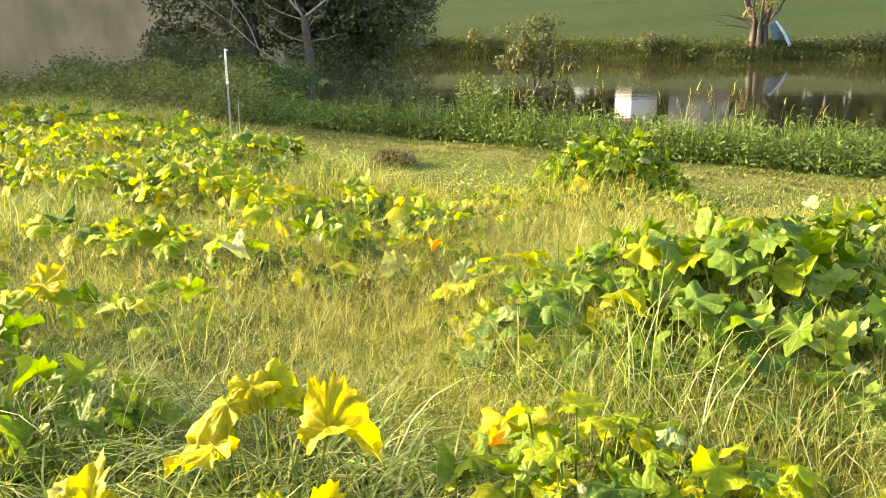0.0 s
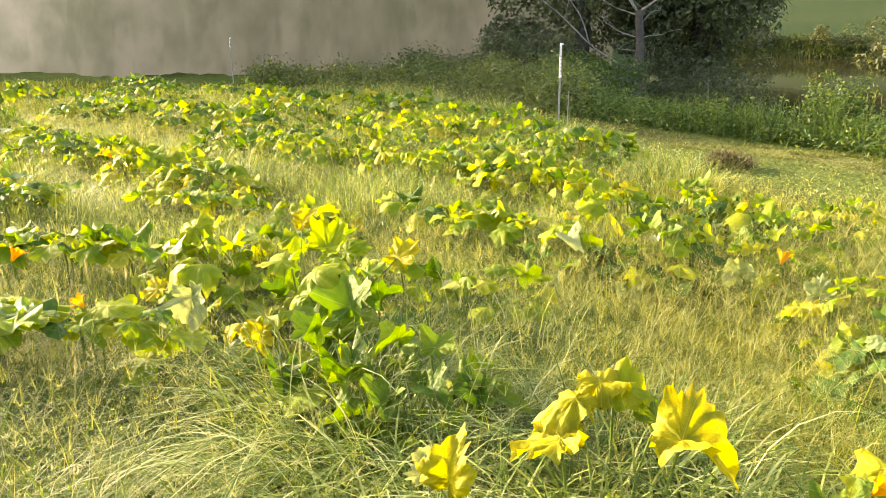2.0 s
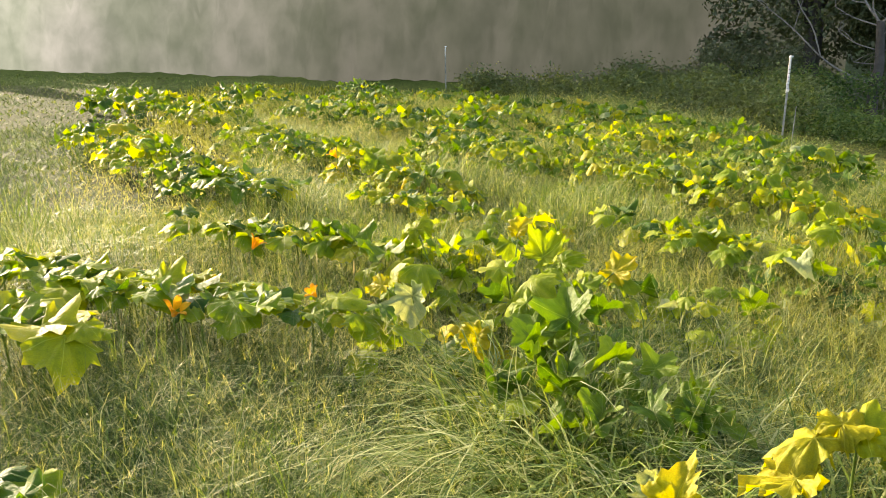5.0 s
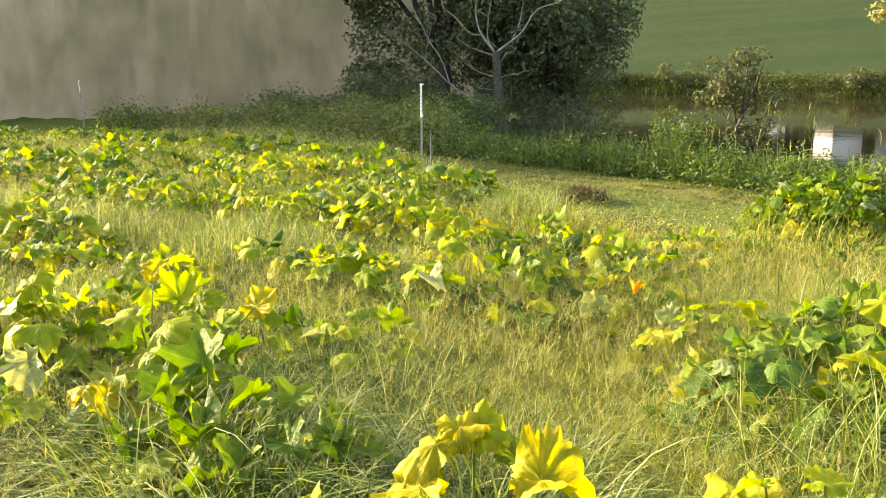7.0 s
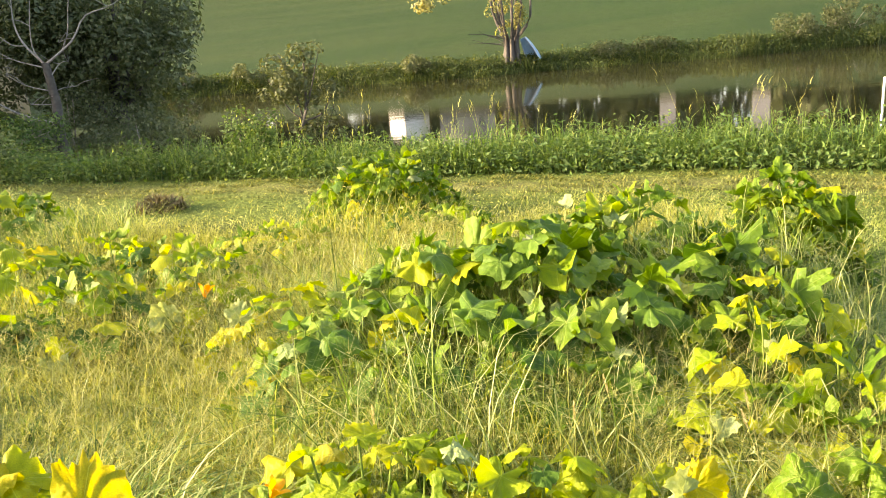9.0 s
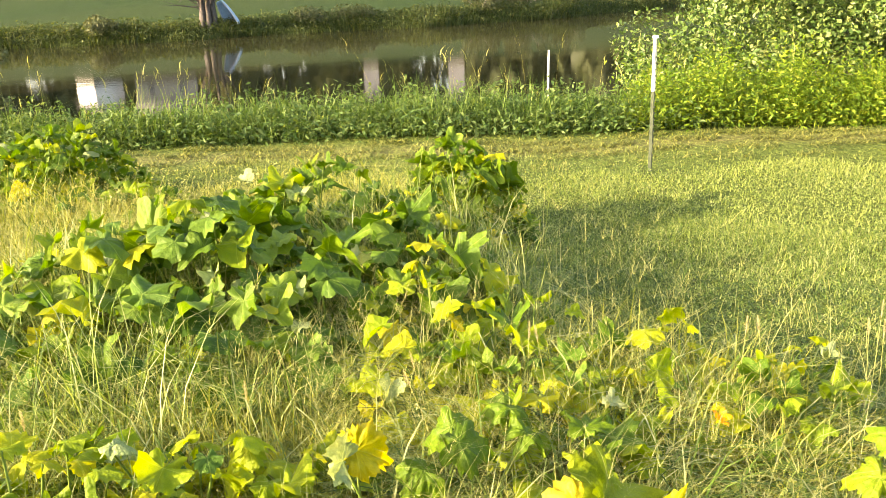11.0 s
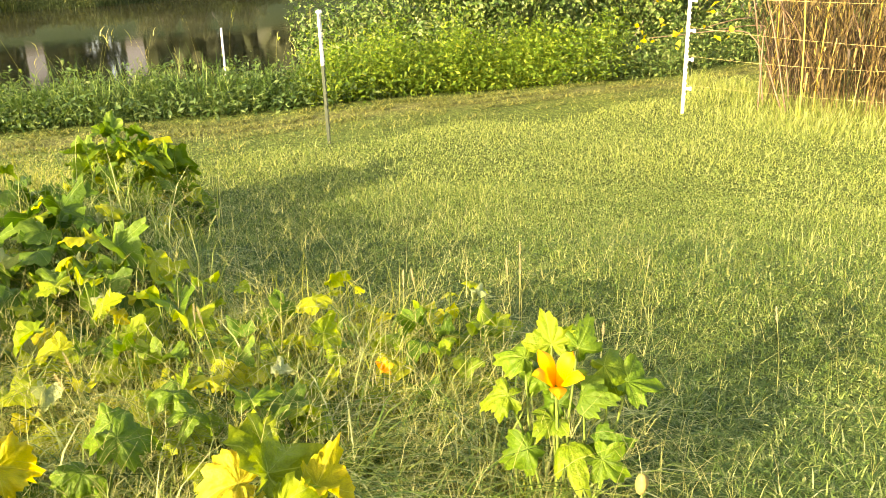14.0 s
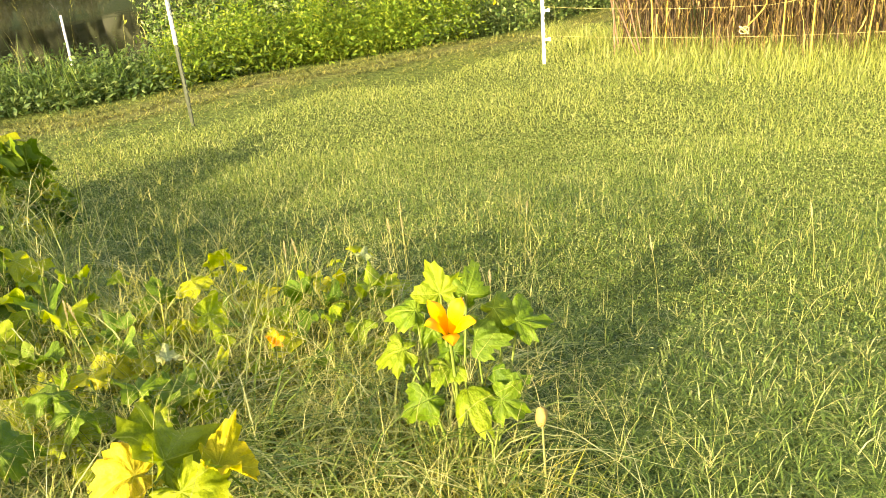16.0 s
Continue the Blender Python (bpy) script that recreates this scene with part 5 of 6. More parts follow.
grow(945, [
    (-2.20, 5.30, 0.34, 0.42, 12, 0.18, MIXED), (-1.70, 5.03, 0.32, 0.42, 11, 0.18, MIXED), (-1.22, 4.78, 0.28, 0.40, 9, 0.18, DARK),
    (-5.75, 4.85, 0.42, 0.50, 15, 0.21, DARK), (-6.50, 5.15, 0.44, 0.50, 16, 0.21, MIXED), (-7.30, 5.50, 0.48, 0.54, 18, 0.22, MIXED),
    (-8.30, 5.95, 0.55, 0.56, 20, 0.23, MIXED), (-9.40, 6.40, 0.60, 0.58, 22, 0.24, LIME), (-11.0, 7.0, 0.7, 0.6, 24, 0.25, LIME),
    (-4.75, 6.05, 0.50, 0.52, 18, 0.20, GOLD), (-5.65, 6.55, 0.52, 0.58, 20, 0.21, GOLD), (-6.90, 7.20, 0.55, 0.56, 20, 0.21, LIME),
    (-7.80, 7.30, 0.55, 0.54, 18, 0.21, MIXED), (-5.70, 8.10, 0.58, 0.55, 22, 0.21, LIME), (-4.90, 7.75, 0.55, 0.55, 20, 0.20, LIME),
])
grow(960, [
    (-5.00, 8.95, 0.60, 0.55, 20, 0.20, MIXED), (-3.25, 7.25, 0.50, 0.52, 20, 0.19, LIME), (-2.85, 7.85, 0.55, 0.52, 20, 0.19, LIME),
    (-3.90, 8.4, 0.55, 0.5, 18, 0.19, MIXED), (-4.3, 5.3, 0.45, 0.42, 13, 0.18, MIXED), (-3.4, 5.2, 0.45, 0.42, 13, 0.18, LIME),
    (-2.00, 6.95, 0.50, 0.55, 22, 0.20, LIME), (-1.95, 8.40, 0.55, 0.62, 24, 0.20, LIME), (-1.35, 6.35, 0.48, 0.55, 20, 0.20, GOLD),
    (-1.05, 5.50, 0.45, 0.55, 18, 0.20, GOLD), (-0.60, 6.15, 0.48, 0.50, 20, 0.19, MIXED), (-0.25, 5.85, 0.45, 0.46, 18, 0.18, DARK),
    (-0.70, 4.90, 0.40, 0.48, 15, 0.18, DARK), (0.00, 5.15, 0.42, 0.50, 16, 0.19, GOLD), (0.45, 6.3, 0.5, 0.4, 16, 0.18, MIXED),
])
grow(975, [
    (-5.2, 10.9, 0.7, 0.55, 20, 0.22, MIXED), (-7.9, 10.4, 0.75, 0.6, 22, 0.24, MIXED), (-9.2, 11.0, 0.8, 0.6, 22, 0.25, DARK),
    (-10.4, 10.8, 0.8, 0.6, 22, 0.25, DARK), (-12.0, 9.6, 0.8, 0.65, 22, 0.26, LIME), (-13.6, 12.2, 0.9, 0.7, 24, 0.28, LIME),
    (-16.0, 10.8, 1.0, 0.7, 24, 0.3, LIME), (-14.2, 10.2, 0.9, 0.6, 22, 0.28, MIXED), (-9.3, 8.4, 0.7, 0.5, 18, 0.23, MIXED),
    (-11.4, 13.2, 0.9, 0.6, 24, 0.25, DARK), (-12.6, 14.6, 0.9, 0.6, 24, 0.26, DARK), (-10.0, 14.4, 0.9, 0.6, 22, 0.25, LIME),
    (-8.0, 12.6, 0.8, 0.6, 22, 0.24, MIXED), (-6.6, 12.8, 0.75, 0.6, 22, 0.23, LIME), (-5.4, 12.2, 0.7, 0.6, 20, 0.22, MIXED),
    (-4.3, 11.6, 0.65, 0.55, 20, 0.21, LIME), (-3.3, 10.5, 0.6, 0.55, 20, 0.2, MIXED), (-2.6, 9.4, 0.55, 0.55, 20, 0.2, LIME),
    (-6.5, 9.5, 0.65, 0.55, 20, 0.22, LIME), (-4.2, 9.9, 0.6, 0.55, 20, 0.21, GOLD), (-7.0, 11.2, 0.7, 0.55, 20, 0.23, LIME),
])


def big_leaves(x, y, leaves, label, seed):
    """A few large leaves on long stalks; each: kind, place of the stalk's top (z above ground), size, way of the tip, way of the face."""
    g = np.random.default_rng(seed)
    t = tagged(new("squash_plant"), label, "plant", group="squash plants")
    t.location = (x, y, float(zland(x, y)))
    for q, (kind, p, size, tip, face) in enumerate(leaves):
        u = Vector(tip).normalized()
        n = Vector(face)
        n = (n - u * n.dot(u)).normalized()
        v = n.cross(u)
        p = Vector((p[0] - x, p[1] - y, p[2]))
        ob = new("leaf", BIG_LEAF[kind][(seed + q) % 4])
        ob.parent = t
        ob.matrix_basis = Matrix.Translation(p) @ Matrix((u, v, n)).transposed().to_4x4() @ Matrix.Diagonal((size, size, size, 1))
        root = Vector((p.x * 0.35, p.y * 0.35, 0))
        d = p + u * 0.12 * size - root
        st = new("stalk", STALK[q % 4])
        st.parent = t
        w = 0.5 + size * 1.3
        st.matrix_basis = Matrix.LocRotScale(root, d.to_track_quat("Z", "Y"), (w, w, d.length))


big_leaves(-0.5, 2.2, [("gold", (-0.37, 2.20, 0.50), 0.29, (0.95, 0.1, -0.05), (0.05, -0.30, 1.0)),
                       ("sheet", (-0.62, 2.30, 0.53), 0.23, (-0.95, 0.1, -0.02), (0.0, -0.10, 1.0)),
                       ("sheet", (-0.64, 2.20, 0.46), 0.23, (-0.90, -0.25, -0.22), (-0.2, -0.05, 1.0)),
                       ("sheet", (-0.60, 2.36, 0.55), 0.18, (0.2, 0.6, 0.1), (0.0, -0.3, 1.0)),
                       ("lime", (-0.58, 2.42, 0.52), 0.20, (0.9, 0.2, 0.0), (0.1, -0.35, 0.9)),
                       ("olive", (-0.44, 2.40, 0.44), 0.20, (0.5, 0.5, -0.1), (0.3, -0.3, 0.8))],
           "squash plant with a few large leaves coloured yellow for backlight", 32)
big_leaves(-0.6, 1.8, [("gold", (-0.86, 1.80, 0.50), 0.17, (0.05, 0.0, 1.0), (-0.2, -1.0, 0.1)), ("pale", (-0.90, 1.82, 0.50), 0.13, (-0.5, 0.2, 0.6), (-0.2, -0.9, 0.4)),
                       ("gold", (-0.30, 1.78, 0.48), 0.16, (0.15, 0.0, 0.9), (0.2, -1.0, 0.2)), ("lime", (-0.45, 1.95, 0.36), 0.17, (0.3, 0.8, 0.2), (0, -0.4, 0.9))],
           "small squash shoot with pale yellow upright leaves", 33)
# Small yellow leaves are added as the sunlit lower fold of the olive leaf.
big_leaves(1.56, 1.24, [("olive", (1.49, 1.17, 0.43), 0.28, (0.5, 0.45, 0.45), (0.45, -0.6, 0.55)),
                        ("gold", (1.46, 1.20, 0.45), 0.18, (-0.7, 0.5, 0.1), (-0.3, -0.2, 0.9)),
                        ("lime", (1.47, 1.13, 0.42), 0.20, (-0.1, -0.9, -0.25), (-0.5, 0.0, 0.8)),
                        ("gold", (1.56, 1.10, 0.42), 0.17, (0.6, -0.7, -0.3), (-0.1, -0.1, 0.95)),
                        ("young", (1.50, 1.76, 0.42), 0.15, (-0.6, 0.4, -0.2), (-0.3, -0.4, 0.85)), ("young", (1.66, 1.72, 0.42), 0.15, (0.6, 0.5, 0.1), (-0.2, -0.4, 0.9)),
                        ("young", (1.80, 1.55, 0.38), 0.14, (0.6, 0.3, 0.1), (-0.1, -0.2, 1.0)), ("olive", (1.72, 1.42, 0.36), 0.17, (0.2, 0.7, 0.1), (-0.1, -0.2, 1.0)),
                        ("young", (1.36, 1.72, 0.36), 0.14, (-0.7, -0.3, -0.4), (-0.3, -0.6, 0.6))],
           "squash plant with a large olive leaf and small yellow ones as its lit fold", 36)
big_leaves(1.2, 1.75, [("gold", (1.15, 1.78, 0.46), 0.17, (0.7, -0.5, -0.2), (-0.2, -0.7, 0.7)), ("pale", (1.12, 1.74, 0.46), 0.15, (-0.6, -0.4, 0.3), (0.1, -0.9, 0.4)),
                       ("young", (1.42, 1.68, 0.42), 0.16, (0.6, -0.4, 0.0), (-0.3, -0.4, 0.85)), ("young", (1.62, 1.62, 0.40), 0.15, (0.8, 0.1, -0.1), (0, -0.4, 0.9))],
           "squash plant with pale yellow drooping leaves", 37)
big_leaves(2.16, 0.68, [("young", (2.20, 0.76, 0.60), 0.129, (0.0, 0.25, 0.9), (-0.8, -0.3, 0.3)), ("young", (2.22, 0.70, 0.60), 0.112, (0.3, -0.3, 0.8), (-0.7, -0.4, 0.3)),
                        ("young", (2.18, 0.82, 0.56), 0.120, (-0.3, 0.8, 0.25), (-0.5, 0, 0.8)), ("young", (2.24, 0.64, 0.56), 0.129, (0.3, -0.8, 0.2), (-0.6, -0.1, 0.75)),
                        ("young", (2.26, 0.58, 0.52), 0.138, (0.4, -0.9, 0.05), (-0.5, 0.1, 0.8)), ("young", (2.12, 0.84, 0.47), 0.120, (-0.4, 0.8, 0.0), (-0.5, -0.1, 0.8))] + [
                        ("young", (2.08, 0.76, 0.36), 0.129, (-0.5, 0.5, -0.35), (-0.7, -0.2, 0.5)), ("young", (2.14, 0.68, 0.36), 0.120, (-0.3, -0.2, 0.1), (-0.6, -0.2, 0.8)),
                        ("young", (2.14, 0.59, 0.35), 0.120, (0.0, -0.7, -0.35), (-0.7, -0.2, 0.6)), ("young", (2.18, 0.62, 0.36), 0.103, (-0.2, -0.6, 0.3), (-0.7, -0.3, 0.5)),
                        ("young", (2.17, 0.66, 0.50), 0.11, (-0.3, -0.5, 0.3), (-0.7, -0.3, 0.6)), ("young", (2.20, 0.78, 0.50), 0.11, (-0.1, 0.7, 0.2), (-0.7, -0.2, 0.6)), ("young", (2.15, 0.72, 0.42), 0.11, (-0.5, 0.1, 0.0), (-0.5, -0.1, 0.8)),
                        ("young", (2.26, 0.74, 0.48), 0.120, (0.5, 0.4, 0.2), (-0.5, -0.2, 0.8)), ("young", (2.18, 0.72, 0.44), 0.103, (0.1, 0.5, 0.3), (-0.8, -0.3, 0.5))],
           "upright young squash plant with an orange blossom in the lawn", 38)
big_leaves(-2.3, 3.4, [("lime", (-2.22, 3.62, 0.50), 0.26, (0.55, 0.5, 0.55), (-0.1, -0.75, 0.6)), ("lime", (-2.12, 3.66, 0.48), 0.17, (0.7, 0.1, 0.7), (-0.5, -0.7, 0.4)),
                       ("lime", (-3.05, 3.72, 0.52), 0.24, (-0.6, 0.3, 0.3), (-0.1, -0.5, 0.85)), ("pale", (-2.60, 3.05, 0.44), 0.24, (0.3, -0.2, -0.8), (0.1, -0.95, 0.15)),
                       ("gold", (-2.06, 2.82, 0.42), 0.19, (-0.2, -0.3, -0.8), (-0.2, -0.9, 0.2)), ("sheet", (-1.86, 3.70, 0.46), 0.20, (0.4, 0.2, 0.4), (-0.1, -0.7, 0.7)),
                       ("lime", (-1.98, 3.12, 0.46), 0.22, (-0.9, 0.1, 0.0), (0.0, -0.35, 0.95)), ("lime", (-1.80, 2.95, 0.40), 0.18, (0.9, 0.2, 0.1), (0.0, -0.4, 0.9)),
                       ("gold", (-2.55, 3.98, 0.52), 0.16, (0.2, 0.2, 0.6), (-0.1, -0.8, 0.5)), ("sheet", (-2.72, 3.0, 0.46), 0.15, (-0.6, -0.2, -0.2), (0, -0.6, 0.8))],
           "squash plant with large lime and yellow leaves over long grass", 41)
big_leaves(0.1, 4.5, [("pale", (-0.23, 4.68, 0.24), 0.2, (-0.4, -0.2, 0.6), (-0.2, -1, 0.3)), ("pale", (0.13, 4.37, 0.26), 0.17, (0.1, -0.1, 0.9), (-0.2, -1, 0.2)),
                      ("pale", (0.83, 4.18, 0.40), 0.12, (0.5, -0.1, 0.7), (-0.3, -1, 0.2)), ("pale", (0.98, 3.8, 0.28), 0.13, (0.6, 0, 0.6), (-0.3, -1, 0.3)), ("lime", (-0.2, 4.6, 0.15), 0.14, (1, 0, 0), (0, -0.3, 1))],
           "trailing squash vine with curled pale leaves", 40)

for x, y, z, s in ((0.78, 3.41, 0.12, 0.11), (0.13, 2.17, 0.38, 0.09), (-0.04, 4.8, 0.18, 0.13), (-3.46, 2.32, 0.26, 0.15), (-2.91, 2.72, 0.34, 0.10),
                   (1.9, 3.6, 0.10, 0.13), (2.10, 0.70, 0.46, 0.15), (2.3, 1.45, 0.20, 0.08), (-4.1, 3.4, 0.24, 0.14), (1.05, 4.4, 0.15, 0.12), (-6.0, 6.3, 0.25, 0.16)):
    near = abs(x - 2.10) < 0.01
    add_flower(x, y, z, s * (0.8 if near else 0.7), 0.55 if near else 0.6, 3.64 if near else rng.uniform(0, 6.28))


# ---- fence ----
def t_post(x, y, height, lean_x, lean_y, cap, paint, label, clips=()):
    """Steel T-post with studs and a white plastic insulator cap."""
    t = tagged(new("fence_post"), label, "fence post", group="fence posts")
    z = float(zland(x, y))
    t.matrix_world = Matrix.Translation((x, y, z - 0.05)) @ pose(0, 0, 0, lean_x, lean_y, 25)
    bm = bmesh.new()
    for sx_, sy_, ox, oy in ((0.030, 0.006, 0, 0), (0.006, 0.024, 0, 0.015)):
        m = Matrix.Translation((ox, oy, (height + 0.05) / 2)) @ Matrix.Diagonal((sx_, sy_, height + 0.05, 1))
        bmesh.ops.create_cube(bm, size=1, matrix=m)
    k = 0.2
    while k < height - 0.08:
        bmesh.ops.create_cube(bm, size=1, matrix=Matrix.Translation((0, -0.007, k)) @ Matrix.Diagonal((0.022, 0.01, 0.014, 1)))
        k += 0.055
    part("shaft", bm, paint, t)
    if cap:
        bm = bmesh.new()
        bmesh.ops.create_cone(bm, cap_ends=True, segments=10, radius1=0.019, radius2=0.017, depth=cap, matrix=Matrix.Translation((0, 0.008, height - cap / 2 + 0.06)))
        bmesh.ops.create_cone(bm, cap_ends=True, segments=10, radius1=0.032, radius2=0.024, depth=0.022, matrix=Matrix.Translation((0.01, 0.008, height + 0.07)))
        part("cap", bm, M_WHITE, t, "white plastic insulator cap")
    for h in clips:
        bm = bmesh.new()
        bmesh.ops.create_cube(bm, size=1, matrix=Matrix.Translation((0, -0.03, h)) @ Matrix.Diagonal((0.032, 0.05, 0.024, 1)))
        bmesh.ops.create_cone(bm, cap_ends=True, segments=8, radius1=0.012, radius2=0.012, depth=0.04, matrix=Matrix.Translation((0.0, -0.055, h)))
        part("insulator", bm, M_WHITE, t, "white plastic wire insulator")
    return t


t_post(-3.16, 12.8, 1.30, 0, 1.0, 0.5, M_GALV, "weathered steel fence post with a white top, beside the plot", (0.9,))
t_post(-13.7, 19.4, 1.15, 0, 0, 0.25, M_GALV, "distant steel fence post at the far end of the plot")
t_post(6.11, 4.96, 1.18, 0, -1.5, 0.46, M_POST, "slim green steel fence post with a white top in the lawn")
t_post(9.02, 2.55, 1.27, 0, 2.5, 0.0, M_WHITE, "white fence post with wire insulators beside dry stalks", (0.31, 0.61, 0.9, 1.2))
t_post(8.41, -0.84, 1.30, -3.0, 0.0, 0.0, M_POST, "studded dark green steel fence post with pale wire insulators", (0.06, 0.41, 0.86, 1.2))
t_post(8.2, -4.4, 1.30, 0, 0.0, 0.0, M_POST, "studded dark green steel fence post with pale wire insulators", (0.06, 0.41, 0.86, 1.2))


def wires():
    """Electric fence strands; two of them are pulled together by a knot."""
    def strand(a, b, ha, hb, sag):
        za, zb = float(zland(*a)), float(zland(*b))
        u = np.linspace(0, 1, 14)
        p = np.column_stack([a[0] + (b[0] - a[0]) * u, a[1] + (b[1] - a[1]) * u, za + ha + (zb + hb - za - ha) * u - 4 * sag * u * (1 - u)])
        ob = new("fence_wire", np_mesh("fence_wire", *tube(p, np.full(14, 0.0014), 5), M_WIRE, True))
        tagged(ob, "thin pale electric fence strand between posts", "wire", group="fence wires")
    d, e, f, knot = (8.97, 2.55), (8.37, -0.9), (8.16, -4.4), (8.58, 0.3)
    for ha, hb, sag in ((0.31, 0.41, 0.04), (1.2, 1.2, 0.03)):
        strand(d, e, ha, hb, sag)
    for ha, hk in ((0.61, 0.60), (0.9, 0.80)):
        strand(d, knot, ha, hk, 0.03)
        strand(knot, e, hk, 0.86, 0.01)
    for h in (0.41, 0.86, 1.2):
        strand(e, f, h, h, 0.04)
    t = tagged(new("wire_tie"), "frayed pale yellow twist of polywire tying two fence strands", "wire tie")
    z = float(zland(*knot))
    t.location = (knot[0], knot[1], z)
    c = spline([(0, 0, 0.82), (0.0, 0.05, 0.72), (0.0, 0.02, 0.62), (-0.01, 0.10, 0.50), (0.01, 0.17, 0.42), (0.0, 0.20, 0.36)], 16)
    part("tail", np_mesh("tail", *tube(c, np.full(16, 0.006), 5), M_STAKE, True), M_STAKE, t)
    g = np.random.default_rng(12)
    for k in range(5):
        a = g.uniform(0, 6.28)
        c = [(0.02 * math.cos(a + q * 0.9), 0.045 * math.cos(q * 0.9) + 0.2 * (k % 2), 0.8 + 0.035 * math.sin(q * 0.9 + a) - 0.42 * (k % 2)) for q in range(8)]
        part("loop", np_mesh("loop", *tube(c, np.full(8, 0.005), 5), M_FOX, True), M_FOX, t)


wires()


def foxtail(x, y, h, lean, az, head=0.065):
    """Bristly foxtail seed head on a thin stalk."""
    t = tagged(new("foxtail_grass"), "foxtail grass stalk with a pale bristly seed head", "grass", group="foxtails")
    t.location = (x, y, float(zland(x, y)))
    c, s_ = math.cos(az), math.sin(az)
    p = spline([(0, 0, 0), (lean * 0.3 * c, lean * 0.3 * s_, h * 0.55), (lean * c, lean * s_, h)], 7)
    part("stalk", np_mesh("stalk", *tube(p, np.linspace(0.002, 0.0014, 7), 4), M_SEED, True), M_SEED, t)
    g = np.random.default_rng(int(1000 * (x + 20) + 77 * y))
    d = p[-1] - p[-2]
    d /= np.linalg.norm(d)
    n = 130
    u = g.uniform(0, 1, n)
    rad = g.normal(size=(n, 3))
    rad -= (rad @ d)[:, None] * d
    rad /= np.linalg.norm(rad, axis=1)[:, None]
    core = p[-1] + d * (u * head)[:, None]
    tipp = core + rad * 0.009 * np.sin(math.pi * (0.1 + 0.8 * u))[:, None] + d * 0.008
    sd = np.cross(rad, d) * 0.0016
    V = np.stack([core - sd, core + sd, tipp], 1).reshape(-1, 3)
    part("seed_head", np_mesh("seed_head", V, np.arange(3 * n).reshape(-1, 3), M_FOX), M_FOX, t)


for x, y, h, ln, a in ((3.30, 1.45, 0.36, 0.03, 0.5), (3.05, 1.35, 0.40, 0.02, 2.0), (3.10, 1.33, 0.38, 0.02, 1.0), (2.72, 1.55, 0.44, 0.04, 2.4), (2.66, 1.62, 0.42, 0.03, 0.3),
                       (3.66, 1.02, 0.28, 0.03, 4.0), (2.05, 1.95, 0.46, 0.05, 2.7), (2.02, 2.05, 0.42, 0.04, 0.6), (1.62, 2.05, 0.40, 0.08, 2.9), (1.70, 2.20, 0.36, 0.05, 2.2),
                       (3.3, 0.35, 0.30, 0.03, 1.5), (3.9, -0.2, 0.26, 0.03, 1.0), (2.9, 0.9, 0.32, 0.05, 3.6), (-2.45, 2.15, 0.40, 0.03, 1.2), (-3.35, 3.2, 0.42, 0.04, 2.5), (-2.85, 2.9, 0.5, 0.05, 2.0),
                       (0.48, 2.42, 0.46, 0.03, 1.7), (1.06, 2.25, 0.42, 0.03, 1.2), (1.35, 2.5, 0.36, 0.05, 2.3), (-4.6, 3.3, 0.42, 0.05, 2.0)):
    foxtail(x, y, h, ln, a)


def husk():
    x, y = 2.07, 0.44
    t = tagged(new("dried_blossom"), "withered pale blossom on a short stalk in the grass", "flower")
    t.location = (x, y, float(zland(x, y)))
    part("stalk", np_mesh("stalk", *tube([(0, 0, 0), (0.01, 0, 0.15), (0, 0, 0.33)], [0.004, 0.0035, 0.003], 5), M_SEED, True), M_SEED, t)
    bm = bmesh.new()
    bmesh.ops.create_icosphere(bm, subdivisions=2, radius=0.02, matrix=Matrix.Translation((0, 0, 0.355)) @ Matrix.Diagonal((0.8, 0.8, 1.5, 1)))
    for v in bm.verts:
        v.co += Vector((math.sin(90 * v.co.z) * 0.004, math.cos(170 * v.co.x) * 0.004, 0))
    part("husk", bm, M_DRY, t, "", True)


husk()


def stake(x, y, h, lean, material, label, r=0.012, az=0.0):
    z = float(zland(x, y))
    ob = new("stake", np_mesh("stake", *tube(spline([(0, 0, -0.05), (lean * 0.4 * math.cos(az), lean * 0.4 * math.sin(az), h * 0.5), (lean * math.cos(az), lean * math.sin(az), h)], 8), np.linspace(r, r * 0.8, 8), 7), material, True))
    ob.location = (x, y, z)
    tagged(ob, label, "stake")


for q, (az, r, h, ln) in enumerate(((79.4, 10.6, 2.0, -0.45), (81.2, 9.35, 1.7, 0.15), (81.8, 9.9, 2.1, -0.1), (84.7, 10.0, 2.0, 0.03), (88.8, 9.2, 2.0, 0.03), (90.5, 8.95, 1.9, 0.04), (93.4, 9.0, 1.8, -0.2), (94.7, 9.0, 2.0, 0.12), (98.0, 9.1, 1.9, 0.1))):
    stake(*polar(az, r), h, ln, M_STAKE, "yellow cane stake among the dry stalks", 0.0075 + 0.001 * (q % 3), 1.2 * q)
stake(-3.02, 12.8, 0.62, 0.02, M_GALV, "short thin steel rod beside the fence post", 0.008)
stake(*polar(43.6, 12.1), 1.75, 0.03, M_WHITE, "pale stake standing in the bank weeds", 0.019)


